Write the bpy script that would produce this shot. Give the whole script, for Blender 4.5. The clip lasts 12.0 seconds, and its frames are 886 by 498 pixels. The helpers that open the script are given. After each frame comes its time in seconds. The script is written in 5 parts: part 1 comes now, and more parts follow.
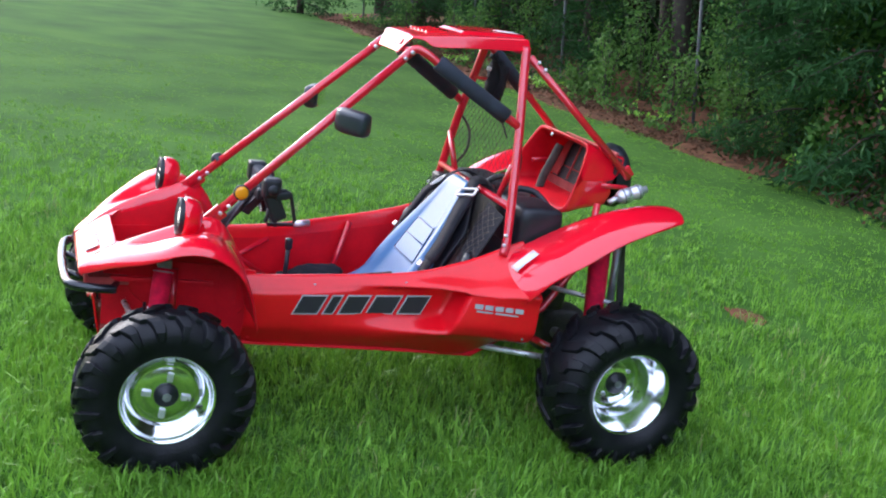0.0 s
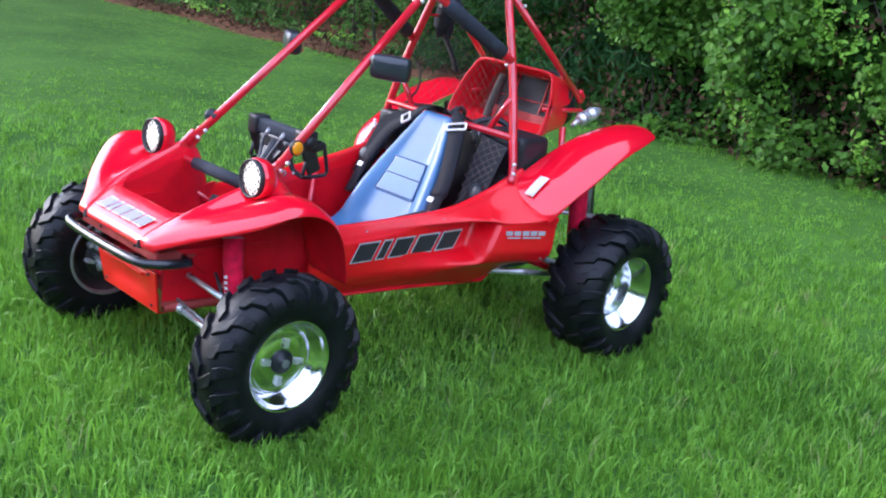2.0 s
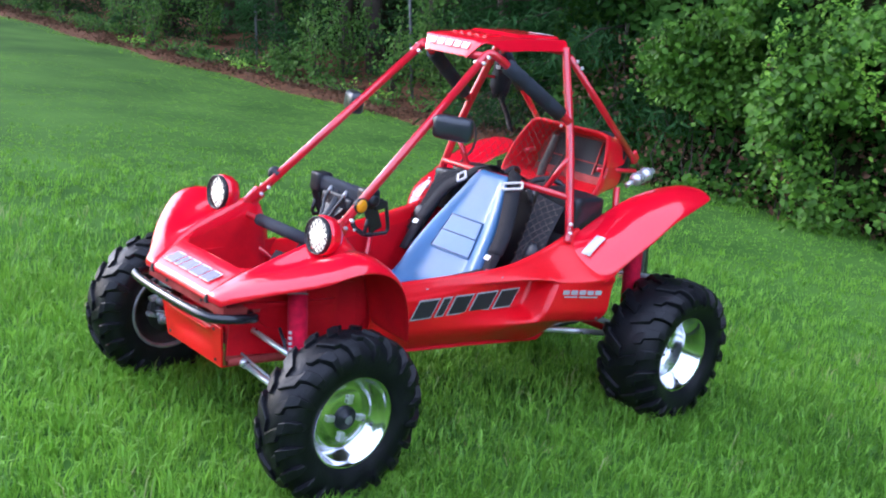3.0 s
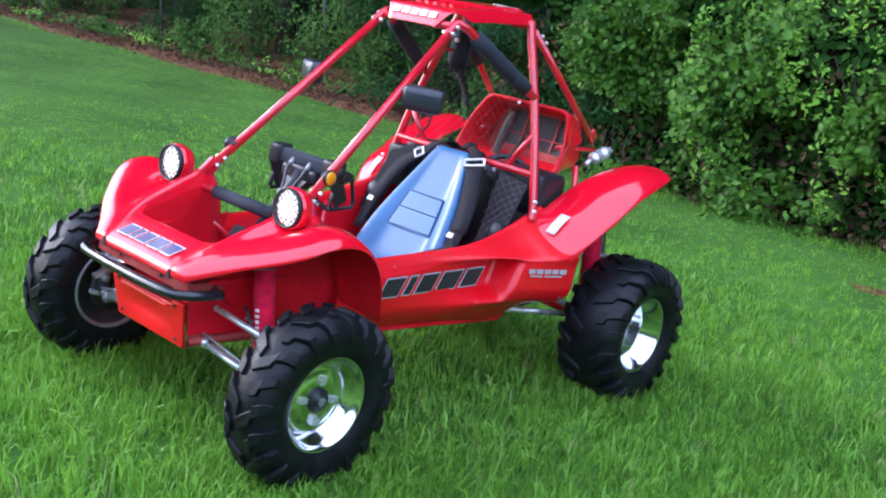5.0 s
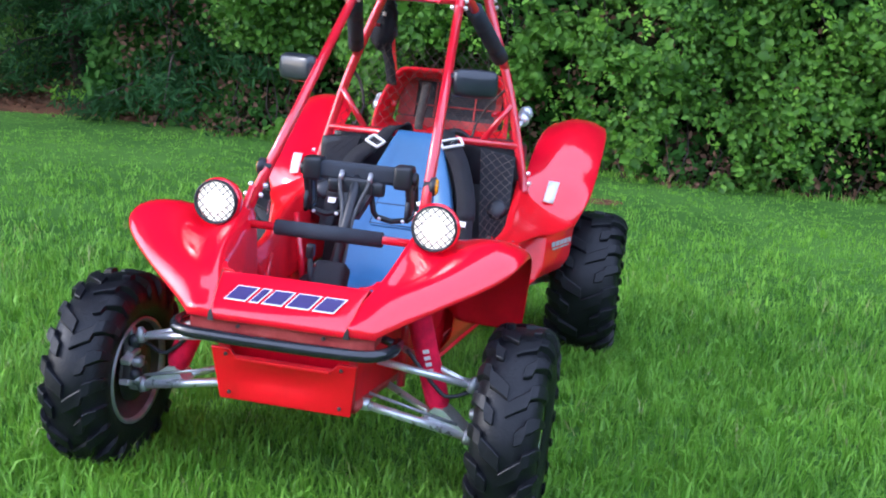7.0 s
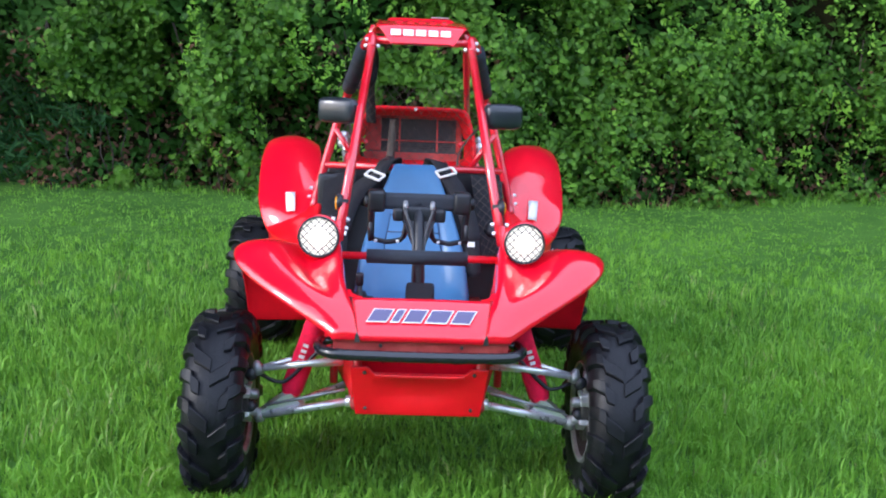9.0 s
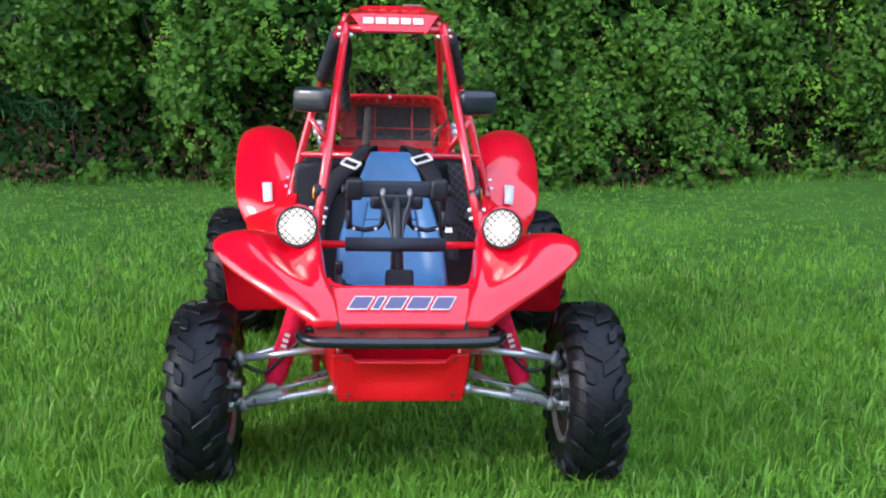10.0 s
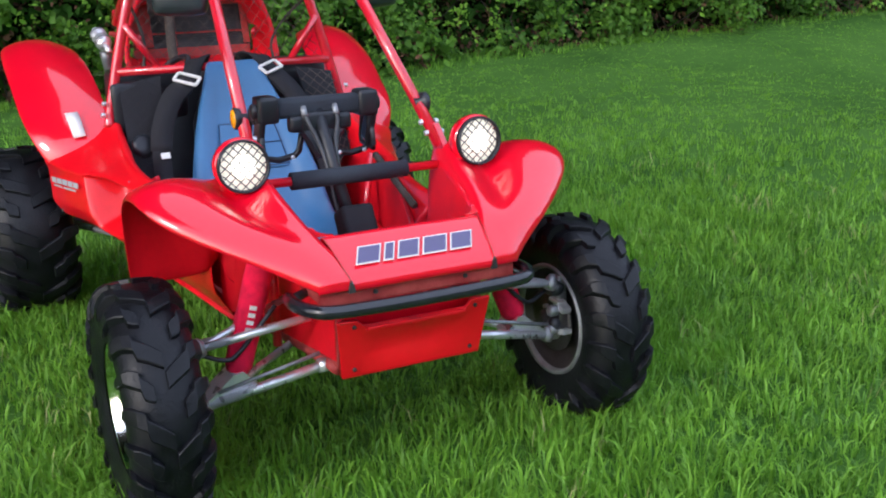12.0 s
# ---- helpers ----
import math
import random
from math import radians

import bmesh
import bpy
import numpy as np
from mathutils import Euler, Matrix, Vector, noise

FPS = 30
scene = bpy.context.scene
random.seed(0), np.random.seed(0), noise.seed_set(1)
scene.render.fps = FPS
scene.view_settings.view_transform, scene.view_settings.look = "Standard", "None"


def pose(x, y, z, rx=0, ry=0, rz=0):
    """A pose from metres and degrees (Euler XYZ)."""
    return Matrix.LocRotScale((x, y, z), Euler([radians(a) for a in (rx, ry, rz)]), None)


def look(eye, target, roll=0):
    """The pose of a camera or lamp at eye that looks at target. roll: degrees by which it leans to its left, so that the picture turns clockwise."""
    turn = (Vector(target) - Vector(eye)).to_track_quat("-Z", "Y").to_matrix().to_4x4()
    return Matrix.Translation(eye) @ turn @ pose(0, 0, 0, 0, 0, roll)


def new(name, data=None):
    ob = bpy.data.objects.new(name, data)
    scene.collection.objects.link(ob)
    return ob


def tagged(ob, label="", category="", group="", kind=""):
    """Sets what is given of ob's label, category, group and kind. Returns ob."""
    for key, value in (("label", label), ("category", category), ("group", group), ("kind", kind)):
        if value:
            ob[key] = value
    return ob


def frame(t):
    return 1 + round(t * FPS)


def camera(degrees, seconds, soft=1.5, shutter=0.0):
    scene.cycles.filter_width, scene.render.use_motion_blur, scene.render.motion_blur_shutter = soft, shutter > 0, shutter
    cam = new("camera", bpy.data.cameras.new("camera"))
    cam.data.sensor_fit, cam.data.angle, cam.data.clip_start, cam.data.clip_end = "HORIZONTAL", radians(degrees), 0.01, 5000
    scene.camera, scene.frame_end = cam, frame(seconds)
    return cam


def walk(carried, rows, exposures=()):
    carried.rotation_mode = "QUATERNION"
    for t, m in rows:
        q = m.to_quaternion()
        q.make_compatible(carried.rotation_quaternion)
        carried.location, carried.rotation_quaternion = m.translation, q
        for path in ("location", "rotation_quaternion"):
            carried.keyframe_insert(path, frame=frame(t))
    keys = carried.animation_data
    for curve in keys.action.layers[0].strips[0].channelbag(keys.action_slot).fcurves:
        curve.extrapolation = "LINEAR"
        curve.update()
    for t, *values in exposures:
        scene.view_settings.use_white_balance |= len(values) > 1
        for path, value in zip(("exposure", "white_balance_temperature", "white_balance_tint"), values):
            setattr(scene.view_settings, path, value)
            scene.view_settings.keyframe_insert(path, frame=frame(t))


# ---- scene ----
cam = camera(46.2, 12.0, soft=2.0)
ROWS = [
    (0.0, 2.266, 3.926, 1.815, 157.26, -14.92, 8.69),
    (0.5, 2.744, 3.757, 1.803, 148.29, -14.55, 9.72),
    (1.0, 3.134, 3.577, 1.696, 145.05, -13.31, 8.67),
    (1.5, 3.453, 3.326, 1.710, 140.13, -14.53, 7.92),
    (2.0, 3.775, 3.158, 1.682, 133.45, -16.04, 8.14),
    (2.5, 3.869, 3.079, 1.687, 135.11, -13.95, 8.41),
    (2.7, 3.877, 3.083, 1.686, 135.49, -13.34, 8.50),
    (4.3, 3.914, 3.106, 1.623, 134.62, -13.19, 7.53),
    (4.5, 3.924, 3.091, 1.611, 134.49, -12.68, 8.03),
    (5.0, 3.978, 2.819, 1.570, 129.40, -12.98, 10.25),
    (5.5, 4.063, 2.333, 1.553, 123.92, -11.73, 11.05),
    (6.0, 4.241, 1.845, 1.518, 113.23, -12.38, 9.35),
    (6.5, 4.422, 1.373, 1.435, 106.04, -11.56, 5.70),
    (7.0, 4.582, 0.903, 1.426, 100.90, -12.33, 4.93),
    (7.5, 4.689, 0.513, 1.405, 96.07, -10.54, 0.98),
    (7.7, 4.750, 0.377, 1.375, 93.86, -10.17, 1.24),
    (9.3, 5.053, -0.139, 1.387, 86.26, -9.71, 2.28),
    (9.5, 5.047, -0.123, 1.398, 86.18, -10.01, 1.92),
    (10.0, 5.068, -0.127, 1.388, 85.36, -10.32, 1.28),
    (10.5, 4.984, -0.217, 1.380, 83.16, -11.01, 2.45),
    (11.0, 4.743, -0.464, 1.375, 78.73, -10.26, -0.13),
    (11.5, 4.549, -0.847, 1.344, 69.27, -14.18, 0.08),
    (12.0, 4.205, -1.040, 1.355, 62.75, -16.09, -1.04),
]
walk(cam, [(t, pose(x, y, z, 90 + pitch, 0, yaw) @ pose(0, 0, 0, 0, 0, roll)) for t, x, y, z, yaw, pitch, roll in ROWS],
     exposures=((0.0, 1.72, 5950, 14), (1.2, 1.76, 5700, 16), (2.5, 1.86, 5600, 17), (6.0, 1.87, 5500, 17), (7.5, 1.77, 5560, 14), (9.5, 1.56, 5850, 12), (10.5, 1.42, 5950, 12), (12.0, 1.18, 6130, 12)))

# ---- light ----
world = bpy.data.worlds.new("sky")
scene.world = world
world.use_nodes = True
wn, wl = world.node_tree.nodes, world.node_tree.links
sky = wn.new("ShaderNodeTexSky")
sky.sky_type = "NISHITA"
sky.sun_disc = False
SUN_AZ, SUN_EL = radians(-66), radians(26)
sky.sun_elevation, sky.sun_rotation = SUN_EL, radians(90) - SUN_AZ
sky.air_density, sky.dust_density = 1.0, 1.8
wn["Background"].inputs["Strength"].default_value = 0.15
veil = wn.new("ShaderNodeMix")   # thin even cloud over the whole sky
veil.data_type = "RGBA"
veil.inputs["Factor"].default_value = 0.6
veil.inputs["B"].default_value = (5.7, 6.2, 7.5, 1)
wl.new(sky.outputs["Color"], veil.inputs["A"])
wl.new(veil.outputs["Result"], wn["Background"].inputs["Color"])
sun_data = bpy.data.lights.new("sun", "SUN")
sun_data.energy, sun_data.angle, sun_data.color = 0.42, radians(10), (1.0, 0.97, 0.93)
sun = new("sun", sun_data)
sun.matrix_world = look((20 * math.cos(SUN_AZ) * math.cos(SUN_EL), 20 * math.sin(SUN_AZ) * math.cos(SUN_EL), 20 * math.sin(SUN_EL)), (0, 0, 0))


# ---- materials ----
def mat(name, base, rough=0.5, metal=0.0, coat=0.0, var=0.12, scale=6.0, fine=90.0, bump=0.05, spec=0.5,
        base2=None, island=False, emit=0.0, sheen=0.0, rough_var=0.1, trans=0.0, coat_ior=1.5):
    """Principled material with colour and gloss varied at two scales and a fine relief."""
    m = bpy.data.materials.new(name)
    m.use_nodes = True
    n, l = m.node_tree.nodes, m.node_tree.links
    b = n["Principled BSDF"]
    co = n.new("ShaderNodeTexCoord")
    big, small = n.new("ShaderNodeTexNoise"), n.new("ShaderNodeTexNoise")
    big.inputs["Scale"].default_value, small.inputs["Scale"].default_value = scale, fine
    big.inputs["Detail"].default_value, small.inputs["Detail"].default_value = 4, 2
    for t in (big, small):
        l.new(co.outputs["Object"], t.inputs["Vector"])
    ramp = n.new("ShaderNodeMix")
    ramp.data_type = "RGBA"
    dark = [c * (1 - var) for c in base]
    light = base2 or [min(1, c * (1 + var)) for c in base]
    ramp.inputs["A"].default_value, ramp.inputs["B"].default_value = (*dark, 1), (*light, 1)
    add = n.new("ShaderNodeMath")
    add.operation = "MULTIPLY_ADD"
    l.new(small.outputs["Fac"], add.inputs[0])
    add.inputs[1].default_value = 0.4
    stretch = n.new("ShaderNodeMapRange")
    stretch.inputs["From Min"].default_value, stretch.inputs["From Max"].default_value = 0.3, 0.7
    stretch.inputs["To Max"].default_value = 0.8
    l.new(big.outputs["Fac"], stretch.inputs["Value"])
    if island:
        geo = n.new("ShaderNodeNewGeometry")
        mul = n.new("ShaderNodeMath")
        mul.operation = "MULTIPLY_ADD"
        l.new(geo.outputs["Random Per Island"], mul.inputs[0])
        mul.inputs[1].default_value = 0.6
        half = n.new("ShaderNodeMath")
        half.operation = "MULTIPLY"
        l.new(stretch.outputs["Result"], half.inputs[0])
        half.inputs[1].default_value = 0.6
        l.new(half.outputs[0], mul.inputs[2])
        l.new(mul.outputs[0], ramp.inputs["Factor"])
    else:
        l.new(stretch.outputs["Result"], add.inputs[2])
        l.new(add.outputs[0], ramp.inputs["Factor"])
    l.new(ramp.outputs["Result"], b.inputs["Base Color"])
    rr = n.new("ShaderNodeMapRange")
    rr.inputs["To Min"].default_value, rr.inputs["To Max"].default_value = max(0.02, rough - rough_var), min(1, rough + rough_var)
    l.new(big.outputs["Fac"], rr.inputs["Value"])
    l.new(rr.outputs["Result"], b.inputs["Roughness"])
    b.inputs["Metallic"].default_value = metal
    b.inputs["Coat Weight"].default_value = coat
    b.inputs["Coat Roughness"].default_value = 0.05
    b.inputs["Coat IOR"].default_value = coat_ior
    b.inputs["Specular IOR Level"].default_value = spec
    b.inputs["Sheen Weight"].default_value = sheen
    b.inputs["Subsurface Weight"].default_value = trans
    if bump:
        bp = n.new("ShaderNodeBump")
        bp.inputs["Strength"].default_value, bp.inputs["Distance"].default_value = bump, 0.004
        l.new(small.outputs["Fac"], bp.inputs["Height"])
        l.new(bp.outputs["Normal"], b.inputs["Normal"])
    if emit:
        b.inputs["Emission Color"].default_value = (1.0, 0.93, 0.8, 1)
        b.inputs["Emission Strength"].default_value = emit
    return m


def leafy(name, deep, light, warm, rough=0.6, spec=0.2, thin=0.35, patch=0.8, clump=7.0):
    """Blades and leaves: each its own tone, clumps and wider patches of another hue, light passing through."""
    m = bpy.data.materials.new(name)
    m.use_nodes = True
    n, l = m.node_tree.nodes, m.node_tree.links
    b = n["Principled BSDF"]
    geo, co = n.new("ShaderNodeNewGeometry"), n.new("ShaderNodeTexCoord")
    wide, near = n.new("ShaderNodeTexNoise"), n.new("ShaderNodeTexNoise")
    wide.inputs["Scale"].default_value, near.inputs["Scale"].default_value = patch, clump
    wide.inputs["Detail"].default_value, near.inputs["Detail"].default_value = 3, 2
    for t in (wide, near):
        l.new(co.outputs["Object"], t.inputs["Vector"])
    grow = n.new("ShaderNodeMapRange")
    grow.inputs["From Min"].default_value, grow.inputs["From Max"].default_value = 0.32, 0.68
    grow.inputs["To Max"].default_value = 0.45
    l.new(near.outputs["Fac"], grow.inputs["Value"])
    tone = n.new("ShaderNodeMath")
    tone.operation = "MULTIPLY_ADD"
    l.new(geo.outputs["Random Per Island"], tone.inputs[0])
    tone.inputs[1].default_value = 0.65
    l.new(grow.outputs["Result"], tone.inputs[2])
    one, two = n.new("ShaderNodeMix"), n.new("ShaderNodeMix")
    one.data_type = two.data_type = "RGBA"
    one.inputs["A"].default_value, one.inputs["B"].default_value = (*deep, 1), (*light, 1)
    l.new(tone.outputs[0], one.inputs["Factor"])
    hue = n.new("ShaderNodeMapRange")
    hue.inputs["From Min"].default_value, hue.inputs["From Max"].default_value = 0.42, 0.72
    hue.inputs["To Max"].default_value = 0.75
    l.new(wide.outputs["Fac"], hue.inputs["Value"])
    l.new(hue.outputs["Result"], two.inputs["Factor"])
    l.new(one.outputs["Result"], two.inputs["A"])
    two.inputs["B"].default_value = (*warm, 1)
    l.new(two.outputs["Result"], b.inputs["Base Color"])
    b.inputs["Roughness"].default_value = rough
    b.inputs["Specular IOR Level"].default_value = spec
    glow, both = n.new("ShaderNodeBsdfTranslucent"), n.new("ShaderNodeMixShader")
    l.new(two.outputs["Result"], glow.inputs["Color"])
    both.inputs["Fac"].default_value = thin
    l.new(b.outputs["BSDF"], both.inputs[1])
    l.new(glow.outputs["BSDF"], both.inputs[2])
    l.new(both.outputs["Shader"], n["Material Output"].inputs["Surface"])
    return m


RED = mat("red_plastic", (0.84, 0.0028, 0.022), 0.32, spec=0.12, coat=1.0, coat_ior=1.70, var=0.10, scale=3.5, fine=60, bump=0.006, rough_var=0.08)
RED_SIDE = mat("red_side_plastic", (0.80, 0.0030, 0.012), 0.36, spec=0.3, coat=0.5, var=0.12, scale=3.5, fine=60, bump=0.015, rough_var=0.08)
RED_TUBE = mat("red_paint", (0.66, 0.005, 0.024), 0.35, coat=1.0, coat_ior=1.65, var=0.18, scale=9, fine=120, bump=0.03)
RED_DIRTY = mat("red_dirty", (0.40, 0.014, 0.020), 0.6, spec=0.3, var=0.4, scale=14, fine=90, bump=0.10, base2=(0.50, 0.085, 0.075))
RED_INNER = mat("red_inner", (0.64, 0.004, 0.014), 0.5, spec=0.25, var=0.2, scale=8, fine=90, bump=0.05)
SLEEVE = mat("red_fabric", (0.70, 0.008, 0.050), 0.85, spec=0.2, var=0.35, scale=24, fine=260, bump=0.4, sheen=0.05)
FOAM = mat("black_foam", (0.022, 0.028, 0.040), 0.85, var=0.25, scale=12, fine=200, bump=0.25)
BLACK = mat("black_plastic", (0.014, 0.016, 0.022), 0.40, var=0.25, scale=10, fine=150, bump=0.06)
GLOSS_BLACK = mat("black_enamel", (0.014, 0.015, 0.020), 0.24, coat=0.4, var=0.25, scale=14, bump=0.03)
WEB = mat("black_webbing", (0.012, 0.012, 0.017), 0.9, var=0.3, scale=30, fine=400, bump=0.4)
RUBBER = mat("tyre_rubber", (0.0035, 0.0040, 0.0066), 0.42, spec=0.30, var=0.5, scale=16, fine=120, bump=0.3, base2=(0.010, 0.0105, 0.014))
ALLOY = mat("polished_alloy", (0.86, 0.88, 0.90), 0.13, metal=1.0, var=0.06, scale=5, bump=0.0, rough_var=0.05)
STEEL = mat("bright_steel", (0.70, 0.71, 0.74), 0.30, metal=0.65, var=0.15, scale=25, bump=0.02)
DULL_STEEL = mat("grey_steel", (0.30, 0.31, 0.33), 0.5, metal=0.7, var=0.3, scale=30, bump=0.08)
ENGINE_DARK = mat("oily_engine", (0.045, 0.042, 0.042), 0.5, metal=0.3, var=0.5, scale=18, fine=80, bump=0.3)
VINYL = mat("blue_vinyl", (0.046, 0.150, 0.320), 0.40, coat=0.12, var=0.16, scale=5, fine=240, bump=0.12)
SEAM = mat("dark_blue_seam", (0.02, 0.045, 0.11), 0.6, var=0.1)
AMBER = mat("amber_lens", (0.95, 0.38, 0.01), 0.25, coat=0.6, var=0.1, fine=300, bump=0.2)
LAMP_GLASS = mat("lit_lamp_glass", (0.84, 0.75, 0.58), 0.15, var=0.10, scale=40, bump=0.0, emit=0.34)
BULB = mat("hot_bulb", (0.9, 0.86, 0.76), 0.3, var=0.02, bump=0.0, emit=1.6)
WHITE = mat("white_sticker", (0.78, 0.76, 0.74), 0.45, var=0.06, bump=0.02)
SILVER_INK = mat("silver_ink", (0.42, 0.42, 0.45), 0.35, var=0.08, bump=0.0)
DARK_INK = mat("dark_ink", (0.030, 0.026, 0.034), 0.4, var=0.2, bump=0.0)
BLUE_INK = mat("blue_ink", (0.052, 0.038, 0.145), 0.3, coat=1.0, coat_ior=1.6, var=0.2, bump=0.0)
BROWN_HOSE = mat("dusty_hose", (0.060, 0.050, 0.043), 0.8, var=0.4, scale=20, bump=0.2)
MIRROR_SHELL = mat("grey_black_plastic", (0.020, 0.024, 0.033), 0.34, coat=0.35, var=0.2, scale=12, fine=150, bump=0.04)
NET_CORD = mat("dusty_cord", (0.09, 0.070, 0.058), 0.85, var=0.4, scale=14, bump=0.1)
CABLE = mat("grey_cable", (0.045, 0.046, 0.052), 0.4, var=0.2, bump=0.0)
GRASS = leafy("grass_blades", (0.028, 0.112, 0.011), (0.310, 0.610, 0.072), (0.205, 0.430, 0.036), 0.48, 0.34, 0.35, 0.7, 9.0)
DRY_GRASS = mat("pale_grass", (0.20, 0.30, 0.07), 0.6, var=0.3, scale=2, base2=(0.42, 0.44, 0.16), island=True, bump=0.0)
LAWN = mat("lawn_turf", (0.041, 0.122, 0.018), 0.95, spec=0.08, var=0.3, scale=0.8, fine=60, base2=(0.086, 0.194, 0.032), bump=0.8)
LEAF = leafy("vine_leaves", (0.013, 0.056, 0.008), (0.152, 0.335, 0.031), (0.096, 0.218, 0.019), 0.52, 0.30, 0.30, 1.1, 5.0)
LEAF_YOUNG = leafy("young_leaves", (0.120, 0.33, 0.026), (0.32, 0.58, 0.070), (0.28, 0.52, 0.05), 0.5, 0.30, 0.35, 2.0, 9.0)
WOOD_LEAF_SHADED = leafy("shaded_wood_leaves", (0.008, 0.024, 0.008), (0.026, 0.062, 0.018), (0.030, 0.052, 0.016), 0.7, 0.12, 0.25, 0.6, 2.0)
NEEDLE = leafy("conifer_sprays", (0.014, 0.056, 0.018), (0.048, 0.130, 0.036), (0.040, 0.110, 0.034), 0.7, 0.15, 0.30, 0.7, 3.0)
SHRUB = leafy("shrub_leaves", (0.030, 0.095, 0.018), (0.125, 0.260, 0.044), (0.120, 0.220, 0.040), 0.65, 0.18, 0.30, 0.9, 5.0)
LITTER = mat("leaf_litter", (0.075, 0.040, 0.024), 0.9, spec=0.1, var=0.5, scale=5, base2=(0.22, 0.125, 0.075), island=True, bump=0.0)
EARTH = mat("earth", (0.085, 0.044, 0.026), 0.95, spec=0.1, var=0.4, scale=6, fine=40, base2=(0.23, 0.105, 0.058), bump=0.8)
BARK = mat("bark", (0.055, 0.042, 0.032), 0.9, var=0.4, scale=9, fine=40, bump=0.8)
# backing of hedge, wood and tree line: inner shade put into the colour
SHADE = mat("shade_backing", (0.010, 0.010, 0.005), 0.95, spec=0.05, var=0.6, scale=5, fine=24, base2=(0.026, 0.024, 0.011), bump=0.8)
LEAF_SHADED = leafy("shaded_leaves", (0.024, 0.085, 0.014), (0.065, 0.170, 0.026), (0.075, 0.140, 0.022), 0.7, 0.12, 0.25, 1.2, 4.0)
GALV = mat("galvanised_steel", (0.10, 0.108, 0.11), 0.7, metal=0.2, var=0.2, scale=20, bump=0.05)


# ---- mesh helpers ----
def part(name, vf, material, parent=None, label="", smooth=True, sub=0, thick=0.0, off=-1.0, under=None, outward=None):
    """One mesh object from (verts, faces) or a bmesh, under a thing or a part."""
    me = bpy.data.meshes.new(name)
    if isinstance(vf, bmesh.types.BMesh):
        bmesh.ops.recalc_face_normals(vf, faces=vf.faces)
        vf.to_mesh(me)
        vf.free()
    else:
        me.from_pydata([tuple(v) for v in vf[0]], [], [tuple(f) for f in vf[1]])
        b = bmesh.new()
        b.from_mesh(me)
        bmesh.ops.recalc_face_normals(b, faces=b.faces)
        b.to_mesh(me)
        b.free()
    if smooth:
        for p in me.polygons:
            p.use_smooth = True
    if outward is not None and sum((p.normal * p.area).dot(Vector(outward)) for p in me.polygons) < 0:
        me.flip_normals()
    me.materials.append(material)
    if under:
        me.materials.append(under)
    ob = new(name, me)
    ob.parent = parent
    if label:
        tagged(ob, label)
    if thick:
        md = ob.modifiers.new("thickness", "SOLIDIFY")
        md.thickness, md.offset = thick, off
        md.material_offset = 1 if under else 0
    if sub:
        md = ob.modifiers.new("rounding", "SUBSURF")
        md.levels = md.render_levels = sub
    return ob


def join(*parts):
    vs, fs = [], []
    for v, f in parts:
        n = len(vs)
        vs += [tuple(p) for p in v]
        fs += [tuple(i + n for i in q) for q in f]
    return vs, fs


def side(vf, s):
    """The same piece on the left (1) or the right (-1) of the vehicle."""
    return [(x, y * s, z) for x, y, z in vf[0]], vf[1]


def spline(pts, n=8):
    """Smooth line through points."""
    p = [Vector(q) for q in pts]
    p = [2 * p[0] - p[1], *p, 2 * p[-1] - p[-2]]
    out = []
    for i in range(1, len(p) - 2):
        for k in range(n):
            t = k / n
            a, b, c, d = p[i - 1], p[i], p[i + 1], p[i + 2]
            out.append(0.5 * (2 * b + (c - a) * t + (2 * a - 5 * b + 4 * c - d) * t * t + (3 * b - a - 3 * c + d) * t ** 3))
    out.append(p[-2])
    return out


def tube(pts, r, n=10, cap=True):
    p = [Vector(q) for q in pts]
    vs, fs = [], []
    up = Vector((0, 0, 1)) if abs((p[1] - p[0]).normalized().z) < 0.95 else Vector((1, 0, 0))
    radii = r if isinstance(r, (list, tuple)) else [r] * len(p)
    for i, q in enumerate(p):
        d = (p[min(i + 1, len(p) - 1)] - p[max(i - 1, 0)]).normalized()
        a = d.cross(up).normalized()
        up = a.cross(d).normalized()
        for k in range(n):
            w = 2 * math.pi * k / n
            vs.append(q + radii[i] * (math.cos(w) * a + math.sin(w) * up))
    for i in range(len(p) - 1):
        for k in range(n):
            fs.append((i * n + k, i * n + (k + 1) % n, (i + 1) * n + (k + 1) % n, (i + 1) * n + k))
    if cap:
        fs += [tuple(range(n))[::-1], tuple(range(len(vs) - n, len(vs)))]
    return vs, fs


def ribbon(pts, width, thick, across):
    """A flat strap along a line; across: its width's direction at each point, or one for all."""
    p = [Vector(q) for q in pts]
    vs, fs = [], []
    for i, q in enumerate(p):
        d = (p[min(i + 1, len(p) - 1)] - p[max(i - 1, 0)]).normalized()
        a = Vector(across[i] if isinstance(across, list) else across)
        a = (a - a.dot(d) * d).normalized()
        nrm = a.cross(d)
        for u, v in ((-1, -1), (1, -1), (1, 1), (-1, 1)):
            vs.append(q + a * u * width / 2 + nrm * v * thick / 2)
    for i in range(len(p) - 1):
        for k in range(4):
            fs.append((i * 4 + k, i * 4 + (k + 1) % 4, i * 4 + 4 + (k + 1) % 4, i * 4 + 4 + k))
    fs += [(3, 2, 1, 0), tuple(range(len(vs) - 4, len(vs)))]
    return vs, fs


